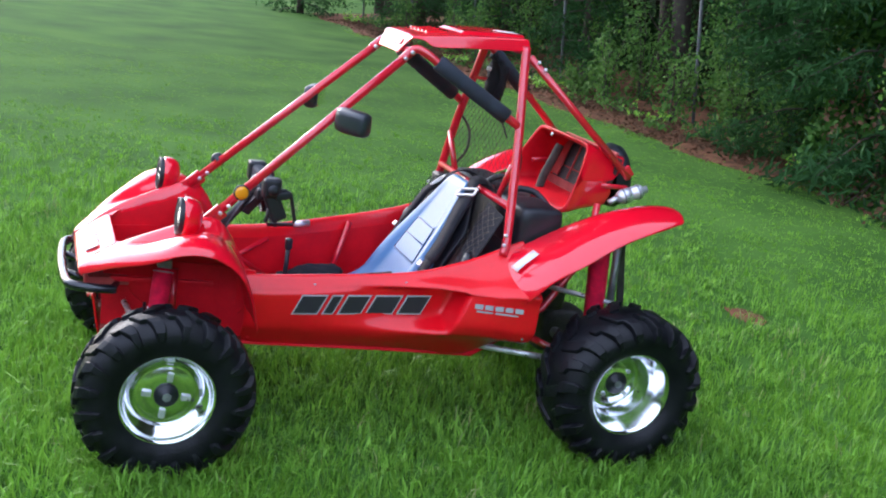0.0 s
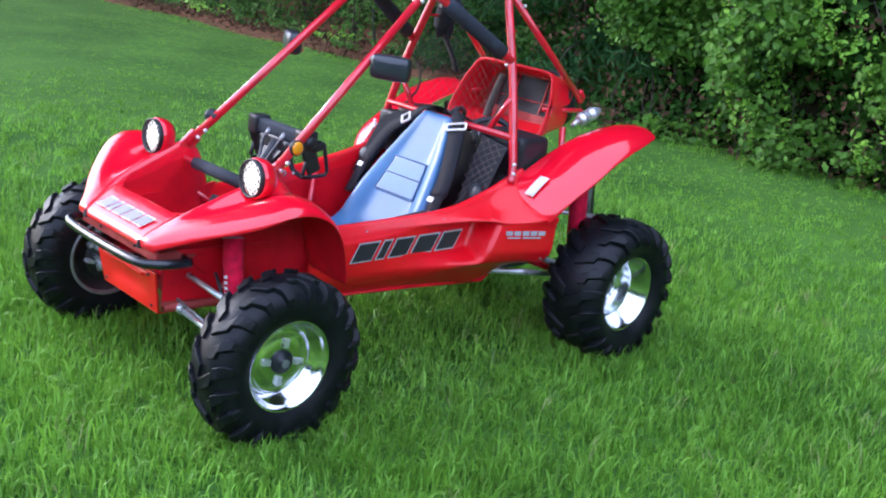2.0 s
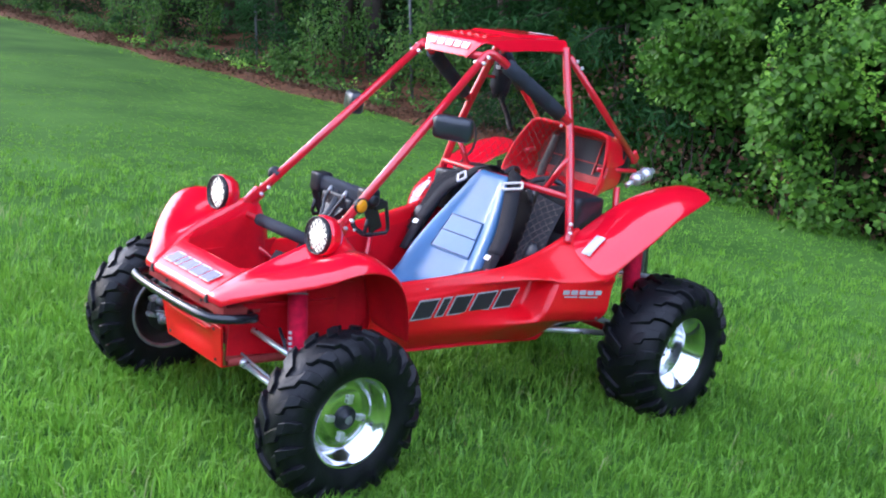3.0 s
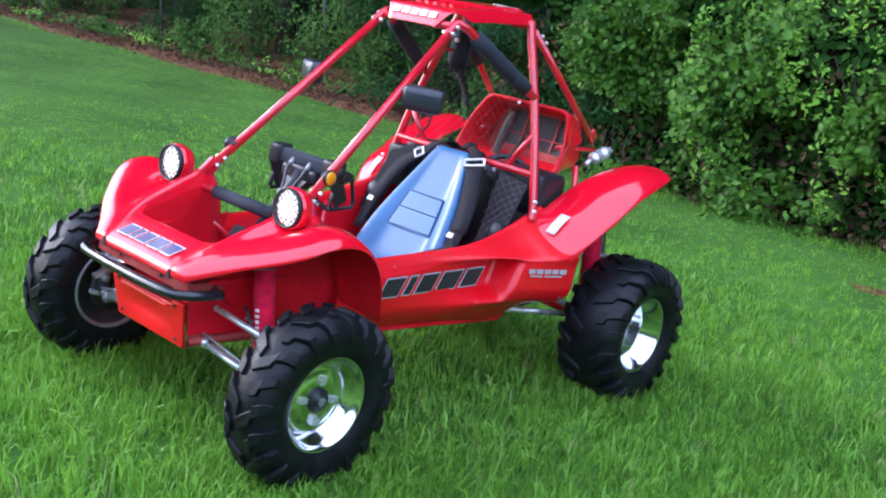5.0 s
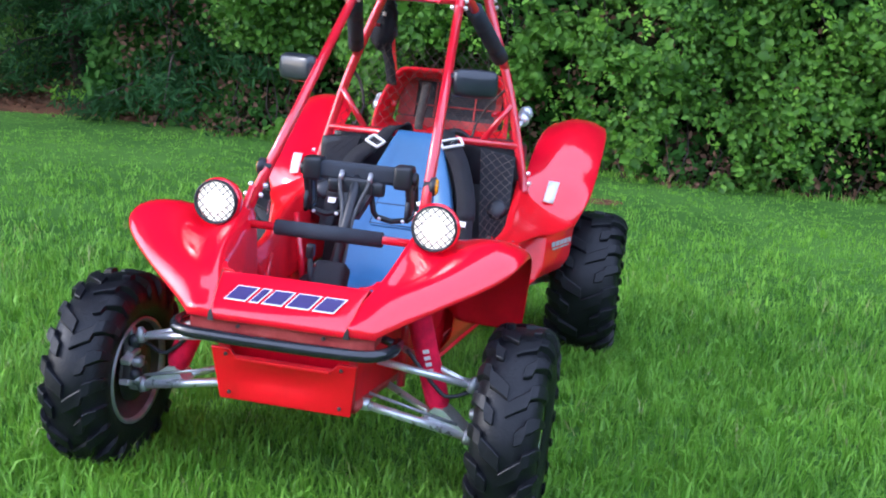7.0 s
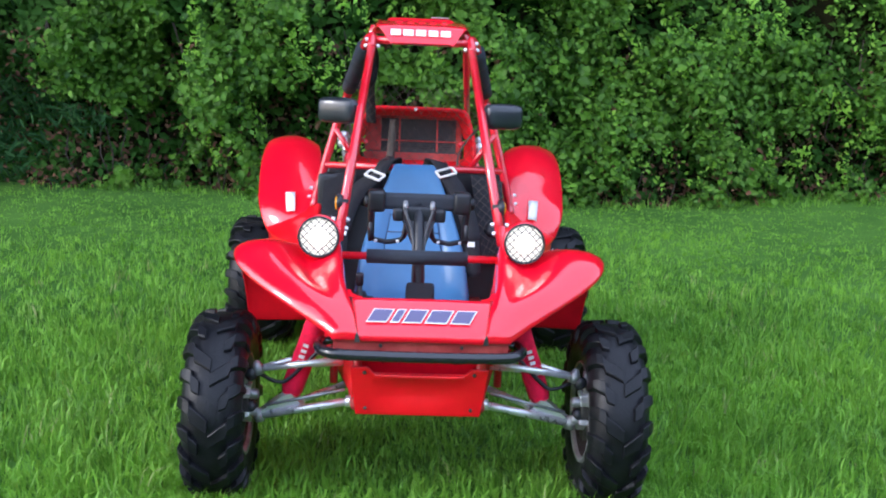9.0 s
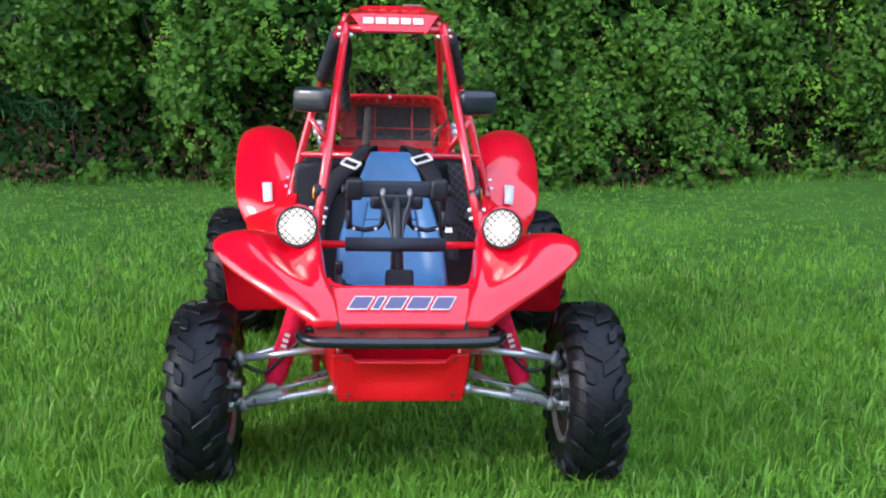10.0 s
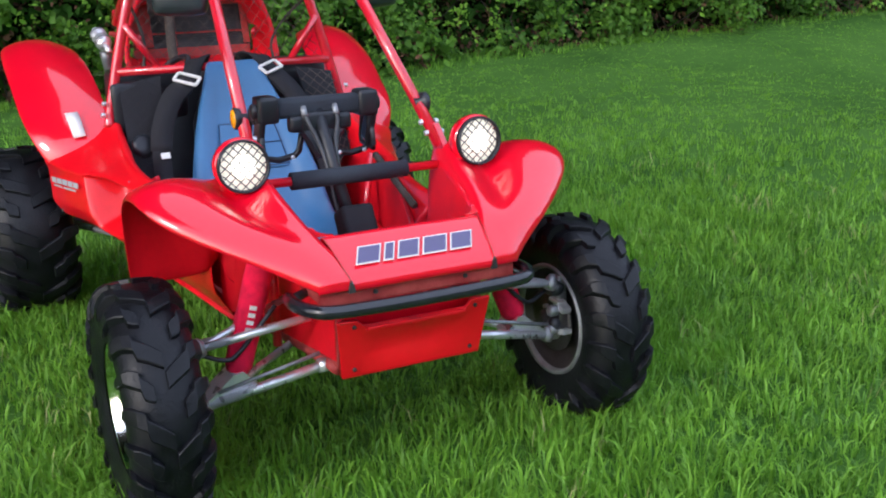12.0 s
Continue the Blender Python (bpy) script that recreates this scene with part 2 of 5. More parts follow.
def box(c, size, bevel=0.004, m=None, taper=None):
    bm = bmesh.new()
    bmesh.ops.create_cube(bm, size=1)
    for v in bm.verts:
        k = taper if taper and v.co.z > 0 else 1.0
        v.co = Vector((v.co.x * size[0] * k, v.co.y * size[1] * k, v.co.z * size[2]))
    if bevel:
        bmesh.ops.bevel(bm, geom=bm.edges[:], offset=bevel, segments=2, affect="EDGES", profile=0.6)
    place = Matrix.Translation(c) @ (m or Matrix())
    vs = [tuple(place @ v.co) for v in bm.verts]
    bm.verts.index_update()
    fs = [tuple(v.index for v in f.verts) for f in bm.faces]
    bm.free()
    return vs, fs


def turned(profile, c, axis, n=32, cap=False):
    """A lathe shape: (radius, height) along the axis from c."""
    a = Vector(axis).normalized()
    u = a.orthogonal().normalized()
    w = a.cross(u)
    vs, fs = [], []
    for r, h in profile:
        for k in range(n):
            g = 2 * math.pi * k / n
            vs.append(Vector(c) + a * h + r * (math.cos(g) * u + math.sin(g) * w))
    for i in range(len(profile) - 1):
        for k in range(n):
            fs.append((i * n + k, i * n + (k + 1) % n, (i + 1) * n + (k + 1) % n, (i + 1) * n + k))
    if cap:
        fs += [tuple(range(n))[::-1], tuple(range(len(vs) - n, len(vs)))]
    return vs, fs


def rod(a, b, r, n=10):
    return tube([a, b], r, n)


def sheet(rows):
    """A grid of points, row by row, as one surface."""
    n = len(rows[0])
    vs = [tuple(p) for r in rows for p in r]
    fs = [(i * n + k, i * n + k + 1, (i + 1) * n + k + 1, (i + 1) * n + k) for i in range(len(rows) - 1) for k in range(n - 1)]
    return vs, fs


def sheet_at(rows, u, v):
    """A point on a sheet, u across the rows and v along them, each 0 to 1."""
    a = v * (len(rows) - 1)
    b = u * (len(rows[0]) - 1)
    i, k = min(int(a), len(rows) - 2), min(int(b), len(rows[0]) - 2)
    a, b = a - i, b - k
    p = lambda q, w: Vector(rows[q][w])
    return (p(i, k) * (1 - b) + p(i, k + 1) * b) * (1 - a) + (p(i + 1, k) * (1 - b) + p(i + 1, k + 1) * b) * a


def raw_mesh(name, co, faces_per, loops, material, parent=None):
    """A large mesh from arrays: corners per face are all alike or given in order."""
    me = bpy.data.meshes.new(name)
    me.vertices.add(len(co))
    me.vertices.foreach_set("co", np.ascontiguousarray(co, np.float32).ravel())
    me.loops.add(len(loops))
    me.loops.foreach_set("vertex_index", np.ascontiguousarray(loops, np.int32))
    starts = np.concatenate([[0], np.cumsum(faces_per)[:-1]]).astype(np.int32)
    me.polygons.add(len(faces_per))
    me.polygons.foreach_set("loop_start", starts)
    me.update(calc_edges=True)
    me.materials.append(material)
    ob = new(name, me)
    ob.parent = parent
    return ob


# ---- ground ----
def rise(x, y):
    """Height of the lawn: level round the buggy, lifting towards the hedge and its far end."""
    x, y = np.asarray(x, float), np.asarray(y, float)
    back = np.clip((-1.5 - x) / 4.0, 0, 1)
    back = back * back * (3 - 2 * back)
    far = np.clip((y - 1.5) / 3.0, 0, 1)
    far = far * far * (3 - 2 * far)
    low = np.clip((-4 - y) / 10.0, 0, 1)
    z = 0.021 * np.clip(1.8 - x, 0, 9) + back * far * 0.045 * np.clip(y - 1.5, 0, 40) - 0.16 * low
    z = z + 0.022 * np.exp(-((x - 0.95) / 1.7) ** 4 - (y / 1.5) ** 4)
    return z + 0.012 * np.sin(x * 1.3 + 0.4) * np.sin(y * 1.1) * np.clip((np.hypot(x - 1, y) - 2.0) / 2, 0, 1)


gx = np.concatenate([np.linspace(-400, -32, 12), np.linspace(-30, -10, 14), np.linspace(-9, 9, 61), np.linspace(10, 30, 12), np.linspace(40, 400, 10)])
gy = np.concatenate([np.linspace(-400, -42, 12), np.linspace(-40, -10, 16), np.linspace(-9, 9, 61), np.linspace(10, 30, 12), np.linspace(40, 400, 10)])
X, Y = np.meshgrid(gx, gy, indexing="ij")
Z = rise(np.clip(X, -40, 40), np.clip(Y, -40, 40))
ni, nj = X.shape
idx = np.arange(ni * nj).reshape(ni, nj)
quads = np.stack([idx[:-1, :-1], idx[1:, :-1], idx[1:, 1:], idx[:-1, 1:]], -1).reshape(-1, 4)
ground = raw_mesh("ground", np.stack([X.ravel(), Y.ravel(), Z.ravel()], 1), np.full(len(quads), 4), quads.ravel(), LAWN)
for p in ground.data.polygons:
    p.use_smooth = True
tagged(ground, "green mown lawn on a gentle slope", "lawn", kind="structure")

rng = np.random.default_rng(4)
BARE = ((-1.79, -0.90, 0.13), (-3.72, 0.55, 0.15))


def blades(name, n, inside, hmin, hmax, wide, label, tone=None):
    """Grass blades, each a bent strip that ends in a point."""
    pts = np.repeat(inside(n // 6), 6, 0)
    fan = np.repeat(rng.random(len(pts) // 6) * 2 * np.pi, 6)
    pull = np.repeat(0.5 + 0.9 * rng.random(len(pts) // 6), 6)
    tuft = np.repeat(0.68 + 0.62 * rng.random(len(pts) // 6), 6)
    pts = pts + 0.020 * rng.standard_normal(pts.shape)
    keep = np.ones(len(pts), bool)
    for bx, by, br in BARE:
        keep &= ((np.hypot((pts[:, 0] - bx) / 1.0, (pts[:, 1] - by) / 1.6) > br) | (rng.random(len(pts)) < 0.8))
    pts, fan, pull, tuft = pts[keep], fan[keep], pull[keep], tuft[keep]
    n = len(pts)
    z = rise(pts[:, 0], pts[:, 1]) - 0.004
    patch = np.sin(pts[:, 0] * 3.1 + np.sin(pts[:, 1] * 2.3)) * np.sin(pts[:, 1] * 2.7 + 1) * 0.5 + 0.5
    h = tuft * (hmin + (hmax - hmin) * rng.random(n) ** 1.4) * (0.75 + 0.45 * patch)
    h *= np.clip(1.12 - 0.17 * (np.hypot(pts[:, 0] - 1.5, pts[:, 1] - 0.3) - 2.0), 0.42, 1.0) if hmin < 0.05 else 1.0
    w = wide * (0.6 + 0.8 * rng.random(n))
    ang, lean = fan + 0.9 * rng.standard_normal(n), pull * (0.20 + 0.85 * rng.random(n))
    ca, sa = np.cos(ang), np.sin(ang)
    turn = rng.random(n) * 2 * np.pi
    px, py = np.cos(turn) * w / 2, np.sin(turn) * w / 2
    co = np.zeros((n, 5, 3))
    base = np.stack([pts[:, 0], pts[:, 1], z], 1)
    mid = base + np.stack([ca * lean * h * 0.30, sa * lean * h * 0.30, h * 0.58], 1)
    tip = base + np.stack([ca * lean * h * 0.90, sa * lean * h * 0.90, h * np.clip(1.0 - 0.36 * lean, 0.42, 1)], 1)
    off = np.stack([px, py, 0 * px], 1)
    co[:, 0], co[:, 1] = base - off, base + off
    co[:, 2], co[:, 3], co[:, 4] = mid + off * 0.8, mid - off * 0.8, tip
    b = np.arange(n)[:, None] * 5
    loops = (b + np.array([[0, 1, 2, 3, 3, 2, 4]])).ravel()
    per = np.tile([4, 3], n)
    return tagged(raw_mesh(name, co.reshape(-1, 3), per, loops, tone or GRASS), label, "grass", kind="stuff")


def ring(cx, cy, r0, r1):
    def pick(n):
        r = r0 + (r1 - r0) * rng.random(n) ** (0.5 if r0 == 0 else 1.5)
        a = rng.random(n) * 2 * np.pi
        return np.stack([cx + r * np.cos(a), cy + r * np.sin(a)], 1)
    return pick


def area(x0, x1, y0, y1):
    return lambda n: np.stack([x0 + (x1 - x0) * rng.random(n), y0 + (y1 - y0) * rng.random(n)], 1)


def thinning(cx, cy, core, reach):
    """Even inside the core, then ever thinner out to the reach."""
    def pick(n):
        u, v = rng.random(n), rng.random(n)
        r = np.where(u < 0.35, core * np.sqrt(v), core * (reach / core) ** v)
        a = rng.random(n) * 2 * np.pi
        return np.stack([cx + r * np.cos(a), cy + r * np.sin(a)], 1)
    return pick


blades("grass", 240000, thinning(1.5, 0.3, 2.2, 7.5), 0.040, 0.112, 0.0066, "short green lawn grass round the buggy")
blades("grass", 60000, area(-6.0, -1.6, -9.0, 9.0), 0.020, 0.044, 0.0046, "short green lawn grass before the hedge")
blades("grass", 60000, area(-6.0, 3.5, -14.0, -4.0), 0.020, 0.046, 0.005, "short green lawn grass further off")
blades("grass", 24000, area(-7.0, -1.0, 5.0, 13.0), 0.024, 0.060, 0.006, "short green lawn grass up the slope")
for wx, wy in ((1.80, 0.62), (1.80, -0.62), (0.09, 0.69), (0.09, -0.69)):
    blades("grass", 2600, area(wx - 0.30, wx + 0.30, wy - 0.24, wy + 0.24), 0.05, 0.105, 0.005, "longer grass round a tyre")
blades("grass", 3200, ring(1.5, 0.3, 0.0, 3.6), 0.055, 0.12, 0.0042, "scattered pale grass stalks in the lawn", DRY_GRASS)
blades("grass", 9000, area(-6.1, -4.85, -22.0, -4.2), 0.035, 0.10, 0.007, "longer grass along the wood's edge")
blades("grass", 5000, area(-5.5, -4.9, -3.5, 12.0), 0.05, 0.11, 0.008, "tall grass along the foot of the hedge")

for bx, by, br in BARE:
    ringv = [(bx, by, float(rise(bx, by)) + 0.016)]
    for k in range(18):
        g = 2 * math.pi * k / 18
        rr = br * (0.8 + 0.3 * noise.noise(Vector((math.cos(g) * 2 + bx, math.sin(g) * 2, 0))))
        x, y = bx + rr * math.cos(g), by + 1.5 * rr * math.sin(g)
        ringv.append((x, y, float(rise(x, y)) + 0.006))
    ob = part("bare_patch", (ringv, [(0, 1 + k, 1 + (k + 1) % 18) for k in range(18)]), EARTH)
    tagged(ob, "bare reddish earth patch in the lawn", "bare patch", group="bare patches", kind="structure")


# ---- leaves ----
def leaves(name, centres, normals, size, material, parent, droop=0.35, slim=0.62):
    """Folded pointed leaves at the centres, facing roughly along the normals."""
    n = len(centres)
    nrm = normals + 0.75 * rng.standard_normal((n, 3))
    nrm[:, 2] += 0.25
    nrm /= np.linalg.norm(nrm, axis=1, keepdims=True)
    axis = rng.standard_normal((n, 3))
    axis[:, 2] -= droop
    axis -= (axis * nrm).sum(1, keepdims=True) * nrm
    axis /= np.linalg.norm(axis, axis=1, keepdims=True) + 1e-9
    acr = np.cross(nrm, axis)
    s = size * (0.55 + 0.9 * rng.random((n, 1)) ** 1.2)
    co = np.zeros((n, 6, 3))
    co[:, 0] = centres - axis * s * 0.5
    co[:, 1] = centres + acr * s * slim * 0.5 - axis * s * 0.12 + nrm * s * 0.10
    co[:, 2] = centres + acr * s * slim * 0.36 + axis * s * 0.22 + nrm * s * 0.07
    co[:, 3] = centres + axis * s * 0.55 - nrm * s * 0.10
    co[:, 4] = centres - acr * s * slim * 0.36 + axis * s * 0.22 + nrm * s * 0.07
    co[:, 5] = centres - acr * s * slim * 0.5 - axis * s * 0.12 + nrm * s * 0.10
    b = np.arange(n)[:, None] * 6
    loops = (b + np.array([[0, 1, 2, 3, 0, 3, 4, 5]])).ravel()
    return raw_mesh(name, co.reshape(-1, 3), np.full(2 * n, 4), loops, material, parent)


def lumps(u, v, seed, octaves=((0.9, 0.5), (2.1, 0.3), (4.6, 0.2))):
    """Smooth uneven field between about -1 and 1."""
    r = np.random.default_rng(seed)
    out = 0 * u
    for f, a in octaves:
        for _ in range(4):
            k = r.standard_normal(2) * f * 1.6
            out = out + a * 0.5 * np.sin(k[0] * u + k[1] * v + r.random() * 6.28)
    return out


# vine hedge over the fence
HEDGE_X = -5.30
hedge = tagged(new("hedge"), "dense wall of green climbing vines over a fence", "hedge")


def hedge_face(y, z):
    slope = np.clip(1 - z / 0.5, 0, 1) * 0.10
    return HEDGE_X + 0.30 * lumps(y, z * 1.3, 3) + 0.10 * lumps(y * 5, z * 4, 5) + 0.10 * np.exp(-((z - 1.3) / 0.9) ** 2) + slope


# near-black brown sheet behind the leaves, the hedge's inner shade in its colour
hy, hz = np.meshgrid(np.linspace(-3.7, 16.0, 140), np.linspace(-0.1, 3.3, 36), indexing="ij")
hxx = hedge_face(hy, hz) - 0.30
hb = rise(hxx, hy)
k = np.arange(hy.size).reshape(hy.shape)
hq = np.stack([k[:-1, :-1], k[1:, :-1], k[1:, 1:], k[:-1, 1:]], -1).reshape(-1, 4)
raw_mesh("shade_sheet", np.stack([hxx.ravel(), (hy - 0.12 * hz).ravel(), (hz + hb).ravel()], 1), np.full(len(hq), 4), hq.ravel(), SHADE, hedge)


def hedge_points(n, seed, cut, spread, off=0.0):
    r = np.random.default_rng(seed)
    y, z = -4.9 + 20.7 * r.random(n) ** 1.25, 3.2 * r.random(n) ** 0.95
    hole = lumps(y * 1.7, z * 1.7, 11) + 0.45 * lumps(y * 4, z * 4, 12)
    keep = hole > cut + 0.30 * np.clip(0.5 - z, 0, 1) + 0.6 * np.clip(z - 2.9, 0, 1) + 0.20 * np.clip(-0.6 - y, 0, 4) + 0.4 * np.clip(-2.4 - y, 0, 4)
    y, z = y[keep], z[keep]
    x = hedge_face(y, z) + off + spread * r.standard_normal(len(y)) * 0.5
    c = np.stack([x, y - 0.12 * z, z + rise(x, y)], 1)
    return c, np.tile([[1.0, 0.0, 0.35]], (len(c), 1))


c, nn = hedge_points(175000, 21, -0.20, 0.34)
leaves("vine_foliage", c, nn, 0.058, LEAF, hedge, slim=0.70)
# inner leaves, coloured darker to stand for shade in the hedge's depth
c, nn = hedge_points(42000, 22, -3.0, 0.14, -0.24)
leaves("inner_foliage", c, nn, 0.095, LEAF_SHADED, hedge)
c, nn = hedge_points(52000, 23, -0.05, 0.22, 0.07)
keep = rng.random(len(c)) < np.clip(0.75 - 0.14 * (c[:, 1] + 1.0), 0.15, 0.75)
leaves("broad_foliage", c[keep], nn[keep], 0.088, LEAF, hedge, slim=0.85)
# young pale shoots in upright clusters
r = np.random.default_rng(30)
cy, cz = -2.0 + 17.2 * r.random(760) ** 1.1, 0.25 + 2.7 * r.random(760)
cc = []
for y, z in zip(cy, cz):
    m = r.integers(7, 24)
    t = r.random(m) - 0.5
    yy, zz = y + 0.035 * r.standard_normal(m) + 0.10 * t * r.standard_normal(), z + 0.34 * t
    xx = hedge_face(yy, zz) + 0.08 + 0.05 * r.random(m)
    cc.append(np.stack([xx, yy - 0.12 * zz, zz + rise(xx, yy)], 1))
cc = np.concatenate(cc)
leaves("pale_growth", cc, np.tile([[1.0, 0.0, 0.6]], (len(cc), 1)), 0.052, LEAF_YOUNG, hedge, slim=0.55)
dn = 9000
dy, dz = -4.5 + 20 * r.random(dn) ** 1.2, 1.5 * r.random(dn) ** 1.5
dx = hedge_face(dy, dz) - 0.16 + 0.10 * r.standard_normal(dn)
leaves("dry_foliage", np.stack([dx, dy - 0.12 * dz, dz + rise(dx, dy)], 1), np.tile([[1.0, 0.0, 0.3]], (dn, 1)), 0.055, LITTER, hedge)
vines = []
for kk in range(90):
    y = -4.3 + 19 * r.random()
    z = 0.0
    line = []
    for q in range(6):
        x = float(hedge_face(np.array(y), np.array(z))) - 0.10
        line.append((x, y - 0.12 * z, z + float(rise(x, y))))
        y, z = y + 0.14 * r.standard_normal(), z + 0.32
    vines.append(tube(line, 0.007, 5))
tagged(part("vine_wood", join(*vines), BARK, hedge, "thin brown stems"), kind="stuff")

# chain fence posts beyond the hedge's end
fence = tagged(new("wire_fence"), "galvanised wire fence along the wood's edge", "fence")
LEAN = Vector((0.0, -0.24, 1.0))
for y in (-8.55, -12.75, -16.95, -21.15, -25.35):
    b = Vector((-6.45, y + 0.10, float(rise(-6.45, y)) - 0.05))
    part("post", tube([b, b + LEAN * 2.6], 0.024, 12), GALV, fence)
    part("post_cap", turned([(0.030, 0), (0.030, 0.02), (0.018, 0.038), (0.001, 0.042)], b + LEAN * 2.6, LEAN, 12), GALV, fence)


# ---- wood's edge: conifers, shrubs, trunks, litter ----
def conifer(x, y, height, girth, n, seed):
    """A trunk with drooping sprays in uneven tiers."""
    r = np.random.default_rng(seed)
    tree = tagged(new("conifer"), "dark green feathery conifer at the edge of the wood", "tree", "wood's edge conifers")
    z0 = float(rise(x, y)) - 0.05
    tree.location = (x, y, z0)
    part("trunk", tube([(0, 0, 0), (0.02, -0.2 * height * 0.5, height * 0.5), (0.0, -0.2 * height, height)], [0.11, 0.07, 0.015], 8), BARK, tree)
    limbs, pts, nrm = [], [], []
    for k in range(int(height * 11)):
        h = 0.25 + (height - 0.4) * (k / (height * 11)) ** 0.9
        a = k * 2.4 + r.random()
        ln = girth * (1.05 - h / height) ** 0.7 * (0.7 + 0.5 * r.random())
        tipz = -0.30 * ln
        base = np.array([0.0, -0.2 * h, h])
        tip = base + np.array([math.cos(a) * ln, math.sin(a) * ln, tipz])
        limbs.append(tube([base, (base + tip) / 2 + np.array([0, 0, 0.08 * ln]), tip], [0.018, 0.011, 0.004], 4, False))
        m = int(n * ln / (girth * height * 7))
        t = r.random(m) ** 0.7
        p = base + (tip - base) * t[:, None] + np.stack([0.13 * r.standard_normal(m), 0.13 * r.standard_normal(m), -0.16 * r.random(m) + 0.06], 1) * (0.4 + 0.7 * ln)
        pts.append(p)
        nrm.append(np.tile([[math.cos(a) * 0.6, math.sin(a) * 0.6, 0.7]], (m, 1)))
    part("branch_work", join(*limbs), BARK, tree)
    leaves("crown", np.concatenate(pts), np.concatenate(nrm), 0.115, NEEDLE, tree, droop=1.2, slim=0.22)
    return tree


for q, (x, y, hgt, g, n) in enumerate(((-5.85, -4.0, 9.0, 1.5, 26000), (-6.7, -5.7, 9.5, 1.6, 28000), (-7.9, -7.4, 9.0, 1.5, 20000), (-8.6, -9.6, 9.5, 1.6, 15000), (-6.9, -12.6, 5.0, 1.3, 8000), (-7.2, -17.0, 5.5, 1.5, 8000), (-6.8, -21.5, 5.0, 1.5, 7000), (-4.9, -26.5, 4.5, 1.6, 7000), (-8.5, -9.8, 6.0, 1.5, 7000))):
    conifer(x, y, hgt, g, n, 50 + q)


def shrub(x, y, height, wide, n, seed, tone=SHRUB, label="leafy green shrub against the wire fence"):
    r = np.random.default_rng(seed)
    ob = tagged(new("shrub"), label, "shrub", "fence shrubs")
    ob.location = (x, y, float(rise(x, y)) - 0.02)
    stems, pts, nrm = [], [], []
    for k in range(9):
        a, ln = r.random() * 6.28, height * (0.55 + 0.5 * r.random())
        out = wide * (0.2 + 0.6 * r.random())
        tip = np.array([math.cos(a) * out * 0.6, math.sin(a) * out - 0.2 * ln, ln])
        stems.append(tube([(0, 0, 0), tuple(tip * [0.4, 0.4, 0.6]), tuple(tip)], [0.012, 0.008, 0.003], 4, False))
        m = n // 9
        t = 0.15 + 0.9 * r.random(m) ** 0.8
        pts.append(tip * t[:, None] + r.standard_normal((m, 3)) * [0.10 * wide, 0.15 * wide, 0.09 * height])
        nrm.append(np.tile([[0.9, 0.2, 0.5]], (m, 1)))
    part("woody_base", join(*stems), BARK, ob)
    p = np.concatenate(pts)
    p[:, 2] = np.maximum(p[:, 2], 0.03)
    leaves("foliage", p, np.concatenate(nrm), 0.062, tone, ob)


r = np.random.default_rng(77)
for q in range(15):
    y = -4.6 - 1.35 * q - 0.6 * r.random()
    shrub(-6.0 - 0.6 * r.random(), y, 0.30 + 1.3 * r.random() ** 1.8, 0.65 + 0.5 * r.random(), 800, 100 + q)
for q in range(26):
    y = -4.8 - 0.75 * q - 0.5 * r.random()
    shrub(-5.75 - 0.6 * r.random(), y, 0.14 + 0.22 * r.random(), 0.45 + 0.3 * r.random(), 160, 200 + q, LEAF_YOUNG if q % 5 == 0 else SHRUB, "low green weeds at the foot of the wire fence")
for q in range(8):
    y = -7.4 - 2.3 * q - 1.6 * r.random()
    shrub(-6.7 - 0.5 * r.random(), y, 1.7 + 0.9 * r.random(), 0.9, 1700, 140 + q, label="tall leafy shrub behind the wire fence")
for q in range(16):
    y, x = -3.0 - 1.7 * q + r.random(), -7.2 - 2.2 * r.random()
    tr = tagged(new("tree_trunk"), "bare dark trunk inside the wood", "tree", "wood trunks")
    tr.location = (x, y, -0.1)
    rad = 0.07 + 0.09 * r.random()
    part("trunk", tube([(0, 0, 0), (0.05, -0.5, 2.2), (0.0, -1.2, 5.5)], [rad * 1.2, rad, rad * 0.7], 9), BARK, tr)
    br = [tube([(0.03, -0.2 - 0.2 * k, 1.2 + 0.7 * k), (0.4 * math.cos(k * 2.1), -0.4 - 0.2 * k + 0.5 * math.sin(k * 2.1), 1.7 + 0.7 * k)], [0.02, 0.008], 5, False) for k in range(5)]
    part("branch_work", join(*br), BARK, tr)

# litter under the fence
n = 11000
ly = -4.6 - 20 * r.random(n)
lx = -5.65 + 0.22 * lumps(ly, ly * 0.3, 8) + 0.26 * r.standard_normal(n) - 0.5 * r.random(n)
lc = np.stack([lx, ly, rise(lx, ly) + 0.02 + 0.03 * r.random(n) + 0.09 * np.clip(-5.3 - lx, 0, 3)], 1)
tagged(leaves("leaf_litter", lc, np.tile([[0, 0, 1.5]], (n, 1)), 0.05, LITTER, None), "brown fallen leaves along the fence", "leaf litter", kind="stuff")
es = [[(x, y, float(rise(x, y)) + 0.010 + 0.09 * max(0.0, -5.3 - x) - (0.02 if e in (0, 5) else 0)) for e, x in enumerate((-9.5, -7.5, -6.2, -5.7, -5.35 + 0.14 * math.sin(y * 1.7), -5.20 + 0.18 * math.sin(y * 1.7)))] for y in np.linspace(-4.2, -27, 60)]
tagged(part("earth_strip", sheet(es), EARTH), "bare earth under the fence", "earth", kind="structure")

